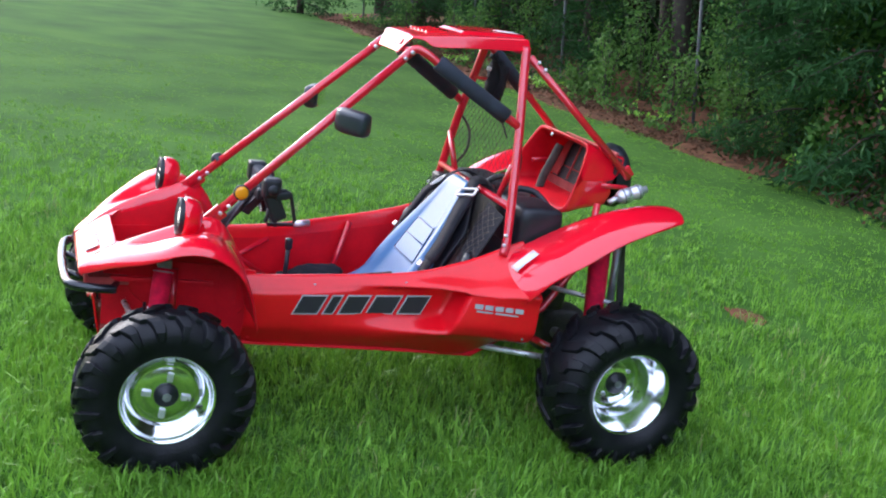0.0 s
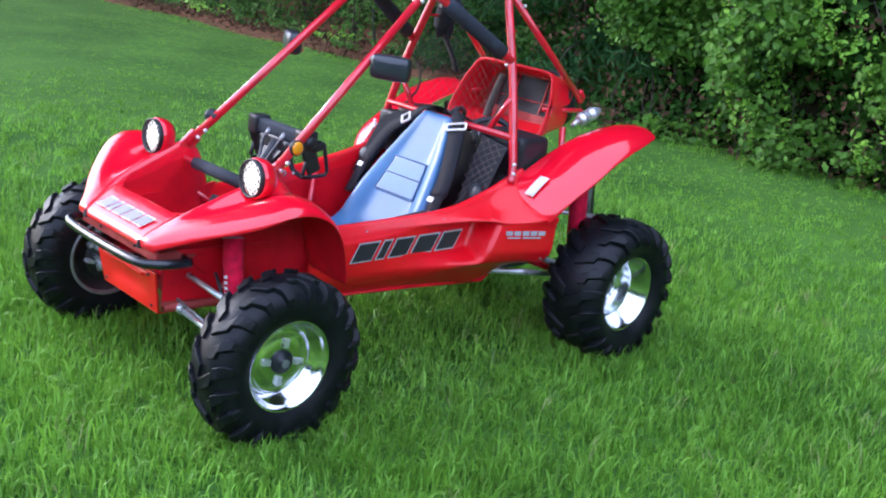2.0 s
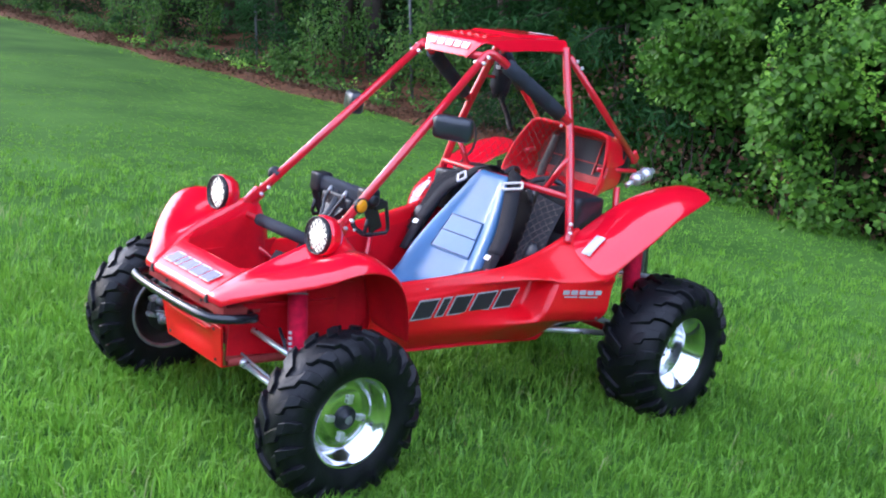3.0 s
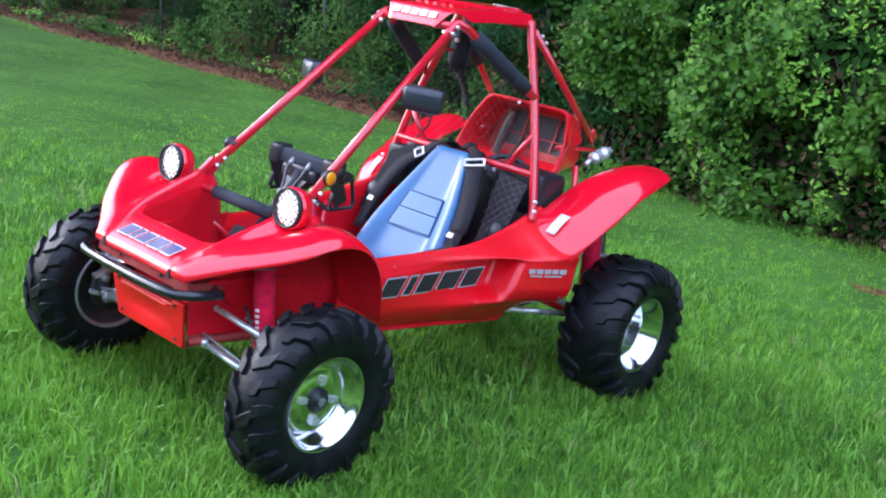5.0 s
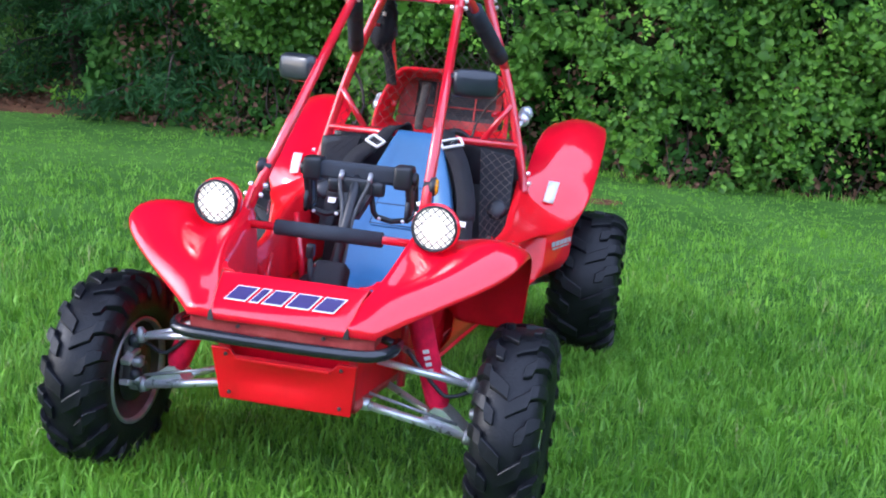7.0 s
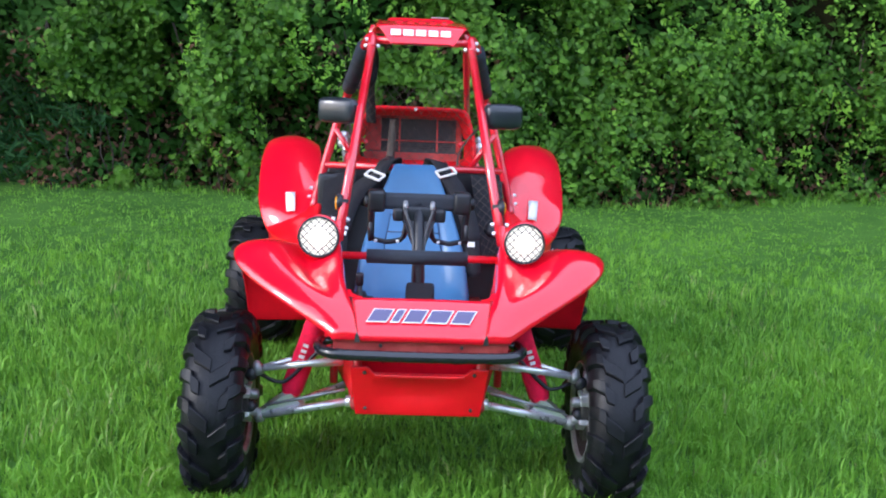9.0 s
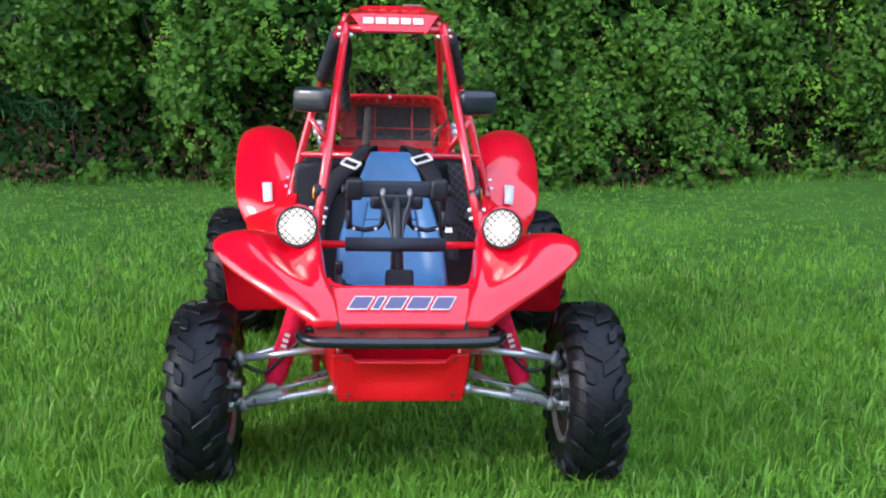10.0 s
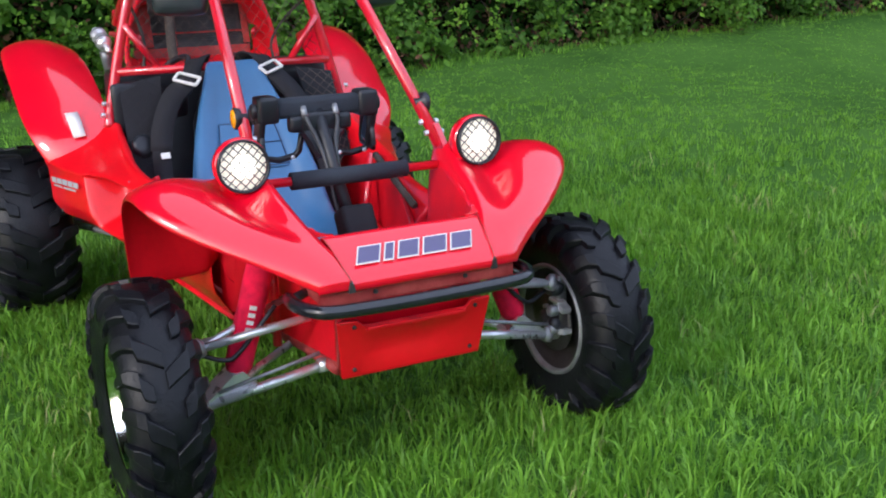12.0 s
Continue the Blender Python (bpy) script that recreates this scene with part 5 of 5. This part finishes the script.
for s in (1, -1):
    part("seam", tube([(0.7165, 0.096 * s, 0.7907), (0.754, 0.108 * s, 0.7267), (0.796, 0.120 * s, 0.6507)], 0.0018, 6), SEAM, seat)

# shoulder straps with white buckles
for s, top, mid, low in ((1, (0.520, 0.075, 1.005), (0.603, 0.134, 0.956), [(0.665, 0.190, 0.880), (0.735, 0.235, 0.765), (0.800, 0.250, 0.660), (0.84, 0.255, 0.56)]),
                         (-1, (0.520, -0.085, 1.005), (0.614, -0.165, 0.934), [(0.642, -0.232, 0.880), (0.682, -0.282, 0.780), (0.735, -0.302, 0.680), (0.79, -0.305, 0.58)])):
    belt = tagged(new("shoulder_belt"), "black webbing shoulder belt with a white buckle")
    belt.parent = buggy
    line = spline([(0.46, top[1], 0.97), top, (0.570, (top[1] + mid[1]) / 2, 1.000 if s > 0 else 0.990), mid, *low], 5)
    across = Vector((0.10, 1, 0.25 * -s))
    part("strap", ribbon(line, 0.060, 0.006, across), WEB, belt)
    part("strap_pad", ribbon(line[16:29], 0.070, 0.016, across), WEB, belt, "padded black belt sleeve")
    d = (Vector(low[0]) - Vector(top)).normalized()
    a = (across - across.dot(d) * d).normalized()
    nrm = a.cross(d) if a.cross(d).x > 0 else d.cross(a)
    c = Vector(mid) + nrm * 0.012
    ring = []
    for u0, v0, u1, v1 in ((-.042, -.019, .042, -.019), (-.042, .019, .042, .019), (-.042, -.019, -.042, .019), (.042, -.019, .042, .019)):
        ring.append(ribbon([c + a * u0 * 1.0 + d * v0, c + a * u1 + d * v1], 0.009, 0.007, d if v0 == v1 else a))
    part("buckle", join(*ring), WHITE, belt, "white rectangular buckle", smooth=False)
    part("belt_tag", box(Vector(low[-2]) + Vector((0.012, -0.01 * s, 0.03)), (0.004, 0.030, 0.022), 0.001, Matrix.Rotation(radians(-35), 4, "Y")), WHITE, belt, "small white tag", smooth=False)
# handlebar with pads, levers and cables
bar = tagged(new("handlebar"), "black padded handlebar with levers and cables")
bar.parent = buggy
bar.location = (0.025, 0, 0.006)
part("bar_pad", box((1.388, 0, 0.928), (0.050, 0.27, 0.056), 0.014), FOAM, bar, "dark grey bar pad")
for s in (1, -1):
    part("grip_box", side(box((1.388, 0.150, 0.928), (0.070, 0.060, 0.076), 0.012), s), BLACK, bar, "black control box")
    part("grip_knob", side(turned([(0.020, 0), (0.022, 0.012), (0.014, 0.016), (0.001, 0.017)], (1.386, 0.178, 0.925), (0, 1, 0), 16), s), BLACK, bar)
    loop = [(1.384, 0.164, 0.905), (1.376, 0.165, 0.845), (1.364, 0.164, 0.796), (1.361, 0.156, 0.786), (1.358, 0.110, 0.776), (1.360, 0.062, 0.786), (1.364, 0.050, 0.800), (1.384, 0.040, 0.880)]
    part("grip_loop", side(tube(loop, 0.0095, 8), s), BLACK, bar, "black squared grip loop")
    for yy, zz in ((0.150, 0.782), (0.072, 0.782)):
        part("loop_pin", side(turned([(0.006, 0), (0.006, 0.006), (0.001, 0.007)], (1.368, yy, zz), (1, 0, 0.2), 8), s), STEEL, bar, smooth=False)
    part("lever_plate", side(box((1.372, 0.168, 0.862), (0.060, 0.018, 0.120), 0.010, Matrix.Rotation(radians(24), 4, "Y")), s), BLACK, bar, "black lever bracket", smooth=False)
    guard = [(1.386, 0.170, 0.930), (1.340, 0.172, 0.925), (1.318, 0.173, 0.915), (1.292, 0.174, 0.812), (1.300, 0.173, 0.796), (1.395, 0.170, 0.790), (1.402, 0.168, 0.800), (1.388, 0.168, 0.880)]
    part("lever", side(tube(guard, 0.0075, 8), s), BLACK, bar, "black looped brake lever")
    part("lever_pivot", side(box((1.345, 0.172, 0.905), (0.060, 0.020, 0.030), 0.006, Matrix.Rotation(radians(12), 4, "Y")), s), BLACK, bar, smooth=False)
part("bar_clamp", box((1.398, 0, 0.885), (0.055, 0.12, 0.060), 0.010), BLACK, bar)
part("steering_column", tube([(1.395, 0, 0.92), (1.44, 0, 0.85), (1.64, 0, 0.60)], 0.018, 12), BLACK, bar)
for cy, cx in ((-0.048, 1.440), (0.046, 1.436)):
    part("control_cable", tube(spline([(1.412, cy, 0.922), (cx, cy * 0.95, 0.890), (1.462, cy * 0.55, 0.835), (1.500, cy * 0.35, 0.770), (1.560, cy * 0.35, 0.660), (1.66, cy * 0.3, 0.50)], 5), 0.0062, 8), CABLE, bar, "grey control cable")
    part("cable_end", tube([(1.408, cy, 0.930), (1.426, cy, 0.905)], 0.0095, 8), DULL_STEEL, bar)
part("fork_plate", ([(1.398, -0.072, 0.905), (1.398, 0.072, 0.905), (1.470, 0.026, 0.800), (1.470, -0.026, 0.800), (1.370, -0.072, 0.895), (1.370, 0.072, 0.895), (1.440, 0.026, 0.785), (1.440, -0.026, 0.785)],
                    [(0, 1, 2, 3), (7, 6, 5, 4), (0, 4, 5, 1), (1, 5, 6, 2), (2, 6, 7, 3), (3, 7, 4, 0)]), BLACK, bar, "black forked column head", smooth=False)
for s in (1, -1):
    part("cable_shroud", side(box((1.406, 0.072, 0.884), (0.040, 0.042, 0.048), 0.012), s), BLACK, bar)
part("column_cover", box((1.640, 0.005, 0.630), (0.080, 0.095, 0.105), 0.014, Matrix.Rotation(radians(-30), 4, "Y")), WEB, bar, "black column cover")
part("column_foot", tube([(1.65, 0, 0.60), (1.76, 0, 0.44)], 0.02, 10), BLACK, bar)

# floor controls
part("gear_lever", join(tube([(1.24, -0.20, 0.42), (1.235, -0.205, 0.60)], 0.010), box((1.235, -0.205, 0.615), (0.03, 0.03, 0.05), 0.01)), BLACK, buggy, "black gear lever")
part("hand_grip", tube([(1.19, -0.335, 0.665), (1.12, -0.350, 0.672)], 0.014, 10), STEEL, buggy, "bright grip on the sill")
for s in (1, -1):
    part("foot_pedal", side(box((1.86, 0.11, 0.50), (0.02, 0.07, 0.09), 0.006, Matrix.Rotation(radians(-25), 4, "Y")), s), BLACK, buggy)
part("floor_bag", bundle((1.10, -0.20, 0.470), (0.15, 0.06, 0.055), 8), WEB, buggy, "dark cloth bundle on the floor")

# front suspension, both sides
for s in (1, -1):
    low_out, up_out = (1.862, 0.496, 0.291), (1.872, 0.500, 0.447)
    part("lower_arm", side(join(rod((1.930, 0.208, 0.368), low_out, 0.0125), rod((1.930, 0.196, 0.368), (1.930, 0.222, 0.368), 0.018)), s), STEEL, buggy, "bright steel lower arm")
    part("lower_arm", side(join(rod((1.735, 0.208, 0.372), low_out, 0.0105)), s), STEEL, buggy)
    part("upper_arm", side(join(rod((1.925, 0.235, 0.498), up_out, 0.0105)), s), STEEL, buggy, "bright steel upper arm")
    part("upper_arm", side(join(rod((1.760, 0.240, 0.500), up_out, 0.0095)), s), STEEL, buggy)
    part("tie_rod", side(rod((1.800, 0.190, 0.452), (1.758, 0.520, 0.418), 0.0065), s), STEEL, buggy)
    part("tie_rod", side(rod((1.955, 0.225, 0.412), (1.905, 0.47, 0.34), 0.005), s), DULL_STEEL, buggy)
    part("knuckle", side(join(box((1.848, 0.548, 0.376), (0.030, 0.030, 0.17), 0.008), box((1.81, 0.555, 0.315), (0.07, 0.026, 0.045), 0.010)), s), DULL_STEEL, buggy, "cast steel wheel knuckle")
    part("dust_boot", side(turned([(0.012, -0.02), (0.020, -0.012), (0.022, 0.0), (0.019, 0.012), (0.010, 0.018)], (1.866, 0.520, 0.322), (0, 0.2, 1), 12), s), BLACK, buggy)
    part("dust_boot", side(turned([(0.012, -0.02), (0.020, -0.012), (0.022, 0.0), (0.019, 0.012), (0.010, 0.018)], (1.872, 0.520, 0.430), (0, 0.2, 1), 12), s), BLACK, buggy)
    part("steering_arm", side(box((1.795, 0.530, 0.408), (0.100, 0.018, 0.026), 0.006), s), ENGINE_DARK, buggy)
    part("knuckle_cap", side(turned([(0.030, 0), (0.030, -0.022), (0.022, -0.030), (0.001, -0.031)], (1.805, 0.548, 0.313), (0, 1, 0), 18), s), ENGINE_DARK, buggy)
    for dz in (-0.028, 0.028):
        part("caliper_piston", side(turned([(0.017, 0), (0.017, -0.020), (0.012, -0.026), (0.001, -0.027)], (1.868, 0.522, 0.335 + dz), (0, 1, 0), 14), s), DULL_STEEL, buggy)
    for p in (low_out, up_out):
        part("ball_joint", side(turned([(0.001, -0.022), (0.016, -0.018), (0.020, 0), (0.014, 0.016), (0.008, 0.026), (0.001, 0.027)], p, (0, 0.2, 1), 12), s), DULL_STEEL, buggy)
    shock = tagged(new("front_shock"), "front shock absorber in a red fabric sleeve")
    shock.parent = buggy
    a, b = Vector((1.800, 0.295, 0.668)), Vector((1.838, 0.404, 0.352))
    pts = [a.lerp(b, t) for t in (0.06, 0.09, 0.3, 0.5, 0.7, 0.93, 0.98, 1.0)]
    part("sleeve", side(tube(pts, [0.028, 0.034, 0.036, 0.034, 0.036, 0.035, 0.028, 0.018], 16), s), SLEEVE, shock)
    part("sleeve_cord", side(tube([a.lerp(b, 0.085), a.lerp(b, 0.10)], 0.0365, 16), s), DULL_STEEL, shock)
    part("upper_eye", side(box(a, (0.05, 0.04, 0.035), 0.006), s), DULL_STEEL, shock)
    k = Vector((0.036, 0.008, 0))
    for t in (0.47, 0.525, 0.58, 0.635, 0.69):
        part("print_mark", side(box(a.lerp(b, t) + k, (0.003, 0.018, 0.011), 0.0008, Matrix.Rotation(radians(19), 4, "X")), s), WHITE, shock, "white printed mark", smooth=False)
    part("shock_bracket", side((
        [(1.872, 0.355, 0.322), (1.872, 0.505, 0.292), (1.872, 0.420, 0.362), (1.872, 0.395, 0.366), (1.800, 0.355, 0.322), (1.800, 0.505, 0.292), (1.800, 0.420, 0.362), (1.800, 0.395, 0.366)],
        [(0, 1, 2, 3), (7, 6, 5, 4), (0, 4, 5, 1), (1, 5, 6, 2), (2, 6, 7, 3), (3, 7, 4, 0)]), s), STEEL, buggy, "welded steel shock bracket", smooth=False)
    part("brake_hose", side(tube(spline([(1.86, 0.30, 0.52), (1.87, 0.40, 0.42), (1.868, 0.44, 0.405), (1.85, 0.50, 0.425), (1.83, 0.545, 0.43)], 5), 0.006, 8), s), BLACK, buggy, "black brake hose")

# rear suspension and drive
part("rear_axle", rod((AXLE_R, -0.60, HUB_R), (AXLE_R, 0.60, HUB_R), 0.024, 14), DULL_STEEL, buggy)
for s in (1, -1):
    part("trailing_arm", side(join(rod((0.600, 0.395, 0.408), (0.18, 0.520, 0.375), 0.0125), rod((0.18, 0.52, 0.375), (0.09, 0.55, 0.36), 0.014)), s), STEEL, buggy, "bright steel trailing arm")
    part("trailing_arm", side(rod((0.42, 0.30, 0.46), (0.14, 0.52, 0.36), 0.015), s), RED_TUBE, buggy)
    part("rear_link", side(rod((0.34, 0.30, 0.645), (0.08, 0.56, 0.645), 0.010), s), STEEL, buggy)
    part("rear_upright", side(box((AXLE_R, 0.545, 0.44), (0.06, 0.035, 0.36), 0.010), s), DULL_STEEL, buggy)
    sh = tagged(new("rear_shock"), "rear shock absorber in a red fabric sleeve")
    sh.parent = buggy
    a, b = Vector((0.155, 0.470, 0.930)), Vector((0.140, 0.520, 0.420))
    part("sleeve", side(tube([a.lerp(b, t) for t in (0, 0.02, 0.3, 0.6, 0.97, 1)], [0.03, 0.040, 0.041, 0.039, 0.040, 0.03], 16), s), SLEEVE, sh)
    part("shock_bracket", side(box((0.035, 0.470, 0.760), (0.030, 0.010, 0.40), 0.003, Matrix.Rotation(radians(10), 4, "Y")), s), ENGINE_DARK, sh, "dark steel bracket", smooth=False)
    part("spring_seat", side(tube([(0.075, 0.475, 0.90), (0.065, 0.485, 0.60)], 0.016, 10), s), DULL_STEEL, sh)
    part("sleeve_print", side(join(*[box((0.130 - 0.035, 0.520, 0.63 - 0.02 * k), (0.02, 0.003, 0.012), 0.0008) for k in range(4)]), s), WHITE, sh, smooth=False)
    part("frame_tube", side(tube([(0.54, 0.38, 0.46), (0.30, 0.36, 0.55), (0.12, 0.34, 0.80), (0.10, 0.30, 0.99)], 0.015), s), RED_TUBE, buggy)
    ax = Vector((-0.95, 0.08, 0.38))
    can = part("silencer", side(turned([(0.001, -0.066), (0.018, -0.064), (0.028, -0.050), (0.030, -0.040), (0.030, -0.006), (0.026, -0.002), (0.026, 0.004), (0.030, 0.008), (0.030, 0.038), (0.024, 0.050), (0.015, 0.056), (0.015, 0.072), (0.001, 0.073)], (-0.030, 0.330, 1.046), ax, 24), s), STEEL, buggy, "silver canister on the rear frame")
    for h in (-0.034, 0.030):
        part("clamp_band", side(turned([(0.0305, h - 0.004), (0.0325, h - 0.003), (0.0325, h + 0.003), (0.0305, h + 0.004)], (-0.030, 0.330, 1.046), ax, 24), s), DULL_STEEL, can)
    part("end_pipe", side(rod((-0.03 + 0.95 * 0.060, 0.330 - 0.08 * 0.06, 1.046 - 0.38 * 0.06), (0.06, 0.318, 1.000), 0.012), s), STEEL, can)
    part("rear_tie", side(rod((0.16, 0.22, 1.055), (-0.03, 0.29, 1.062), 0.011), s), RED_TUBE, buggy)

# radiator shroud behind the engine
def ring_rows(x, top, bot, hw, zlift=0.0):
    pts = []
    for k in range(28):
        g = 2 * math.pi * k / 28
        c, q = math.cos(g), math.sin(g)
        sgn = lambda v: (v > 0) - (v < 0)
        px = sgn(c) * abs(c) ** 0.18 * hw
        pz = (top + bot) / 2 + sgn(q) * abs(q) ** 0.18 * (top - bot) / 2
        lean = (pz - bot) / (top - bot)
        px *= (0.94 if px > 0 else 0.78) + (0.18 if px > 0 else 0.34) * min(1.0, (1 - lean) * 1.7)
        pts.append((x - 0.09 * lean, px, pz + zlift))
    return pts + [pts[0]]


shroud = tagged(new("radiator_shroud"), "red plastic radiator shroud with a dark grille")
shroud.parent = buggy
part("shroud_rim", sheet([ring_rows(0.245, 1.225, 0.930, 0.268), ring_rows(0.252, 1.216, 0.939, 0.260), ring_rows(0.242, 1.200, 0.955, 0.246), ring_rows(0.060, 1.165, 0.970, 0.225)]), RED_INNER, shroud, sub=1)
part("shroud_body", sheet([ring_rows(0.245, 1.225, 0.930, 0.268), ring_rows(0.212, 1.221, 0.933, 0.264), ring_rows(0.165, 1.205, 0.945, 0.245), ring_rows(0.045, 1.175, 0.965, 0.228)]), RED, shroud, sub=1)
lean = Matrix.Rotation(radians(-17), 4, "Y")
part("core", box((0.020, 0.012, 1.075), (0.020, 0.46, 0.20), 0.004, lean), ENGINE_DARK, shroud, "dark radiator core", smooth=False)
part("face_panel", join(*[box((0.041 - 0.305 * (z - 1.075), y, z), (0.008, w, h), 0.002, lean) for y, z, w, h in ((0, 1.178, 0.46, 0.034), (0, 0.982, 0.46, 0.044), (-0.188, 1.085, 0.076, 0.16), (0.222, 1.085, 0.026, 0.16), (-0.062, 1.085, 0.008, 0.16), (0.118, 1.085, 0.008, 0.16), (0.03, 1.058, 0.36, 0.006))]), RED_DIRTY, shroud, "red grille frame", smooth=False)
tagged(part("fin_block", join(*[box((0.036 - 0.305 * (z - 1.075), 0.0, z), (0.004, 0.38, 0.003), 0, lean) for z in [1.03 + 0.009 * k for k in range(14)]]), BLACK, shroud, smooth=False), kind="stuff")
part("badge", turned([(0.008, 0), (0.008, 0.006), (0.001, 0.007)], (0.238 - 0.305 * 0.115, 0.005, 1.212), (1, 0, 0.3), 10), STEEL, shroud)
part("fan_cover", turned([(0.13, 0), (0.14, 0.03), (0.125, 0.07), (0.05, 0.085), (0.001, 0.085)], (-0.045, 0.07, 1.065), (-1, 0.1, 0.15), 28), BLACK, shroud, "black fan cover")
part("snorkel_hose", tube(spline([(0.175, -0.103, 0.914), (0.155, -0.102, 1.01), (0.130, -0.098, 1.08), (0.105, -0.092, 1.155)], 4), 0.019, 10), BROWN_HOSE, buggy, "dusty grey rubber hose")

# engine bay
eng = tagged(new("engine"), "oily dark engine behind the seat")
eng.parent = buggy
part("crankcase", box((0.26, 0.0, 0.62), (0.34, 0.40, 0.30), 0.04), ENGINE_DARK, eng, sub=1)
part("cylinder", turned([(0.085 if k % 2 else 0.070, 0.018 * k) for k in range(12)], (0.30, -0.03, 0.74), (0.15, 0, 1), 20, True), ENGINE_DARK, eng, "finned cylinder", smooth=False)
part("airbox", box((0.385, 0.268, 0.880), (0.20, 0.27, 0.19), 0.035), BLACK, eng, "black air box", sub=1)
part("airbox", box((0.385, -0.262, 0.876), (0.20, 0.27, 0.19), 0.035), BLACK, eng, sub=1)
part("carburettor", turned([(0.03, 0), (0.04, 0.02), (0.04, 0.06), (0.025, 0.07), (0.025, 0.12)], (0.42, 0.06, 0.90), (-1, 0.3, 0.1), 16, True), DULL_STEEL, eng)
part("bay_hose", tube(spline([(0.45, 0.12, 0.88), (0.40, 0.05, 0.96), (0.30, 0.10, 0.98), (0.24, 0.18, 0.92)], 5), 0.014, 8), BLACK, eng)
part("bay_hose", tube(spline([(0.45, -0.16, 0.90), (0.38, -0.10, 0.99), (0.28, -0.14, 0.97), (0.25, -0.2, 0.9)], 5), 0.012, 8), BLACK, eng)
part("drive_case", box((0.05, 0.05, 0.36), (0.22, 0.16, 0.20), 0.03), ENGINE_DARK, eng, sub=1)
part("exhaust_pipe", tube(spline([(0.34, -0.08, 0.80), (0.46, -0.18, 0.72), (0.40, -0.28, 0.66), (0.15, -0.30, 0.70), (-0.02, -0.30, 0.86), (-0.03, -0.32, 1.0)], 5), 0.022, 10), DULL_STEEL, eng, "grey exhaust pipe")

# nets: across the cage behind the seat and beside the hips
def net(p00, p10, p01, p11, step, r, skip=0):
    a, b, c, d = (Vector(p) for p in (p00, p10, p01, p11))
    w, h = (b - a).length, (c - a).length
    at = lambda u, v: (a.lerp(b, u)).lerp(c.lerp(d, u), v)
    out = []
    n, m = int(w / step), int(h / step)
    for sgn in (1, -1):
        for k in range(-m, n + 1):
            u0, u1 = k * step / w, (k * step + h) / w
            t0, t1 = max(0.0, -u0 / (u1 - u0)), min(1.0, (1 - u0) / (u1 - u0))
            if t1 - t0 < 0.05:
                continue
            line = []
            for q in range(7):
                t = t0 + (t1 - t0) * q / 6
                u = u0 + (u1 - u0) * t
                p = at(u if sgn > 0 else 1 - u, t)
                line.append(p + Vector((0.006 * noise.noise(p * 9), 0.006 * noise.noise(p * 9 + Vector((5, 0, 0))), 0.0)))
            out.append(tube(line, r, 4, False))
    return join(*out)


part("head_net", net((0.505, -0.37, 0.975), (0.505, 0.37, 0.975), (0.495, -0.262, 1.32), (0.495, 0.262, 1.32), 0.050, 0.0009), NET_CORD, buggy, "loose dark cord net behind the seat", smooth=False)
for s in (1, -1):
    part("hip_net_backing", side(sheet([[(0.56, 0.245, 0.955), (0.55, 0.385, 0.930)], [(0.74, 0.300, 0.60), (0.70, 0.395, 0.66)]]), s), WEB, buggy, "black mesh panel beside the seat", smooth=False, thick=0.004)
    part("hip_net", side(net((0.578, 0.245, 0.955), (0.568, 0.385, 0.930), (0.758, 0.300, 0.60), (0.718, 0.395, 0.66), 0.044, 0.0010), s), NET_CORD if s > 0 else WEB, buggy, "dark cord net", smooth=False)
part("net_cord", tube(spline([(0.50, -0.325, 1.22), (0.46, -0.29, 1.15), (0.47, -0.27, 1.06), (0.52, -0.29, 0.98)], 5), 0.006, 6), BROWN_HOSE, buggy, "dusty cord hanging from the cage")
part("net_cord", tube(spline([(0.50, 0.325, 1.20), (0.45, 0.25, 1.12), (0.44, 0.20, 1.04), (0.48, 0.19, 0.98)], 5), 0.005, 6), BROWN_HOSE, buggy)

part("dirty_tube", rod((0.97, 0.372, 0.680), (1.42, 0.298, 0.605), 0.0115), BROWN_HOSE, buggy, "dusty brown frame tube in the footwell")

# black case beside the seat, belt reels on the tub wall
part("side_case", box((0.520, -0.335, 0.845), (0.090, 0.165, 0.190), 0.022), BLACK, buggy, "black plastic case beside the seat", sub=1)
for s in (1, -1):
    part("belt_reel", side(turned([(0.001, -0.018), (0.034, -0.016), (0.040, -0.004), (0.040, 0.010), (0.030, 0.018), (0.012, 0.020), (0.001, 0.021)], (0.665, 0.345, 0.735), (1, -0.2, 0.5), 20), s), BLACK, buggy, "round black belt reel")
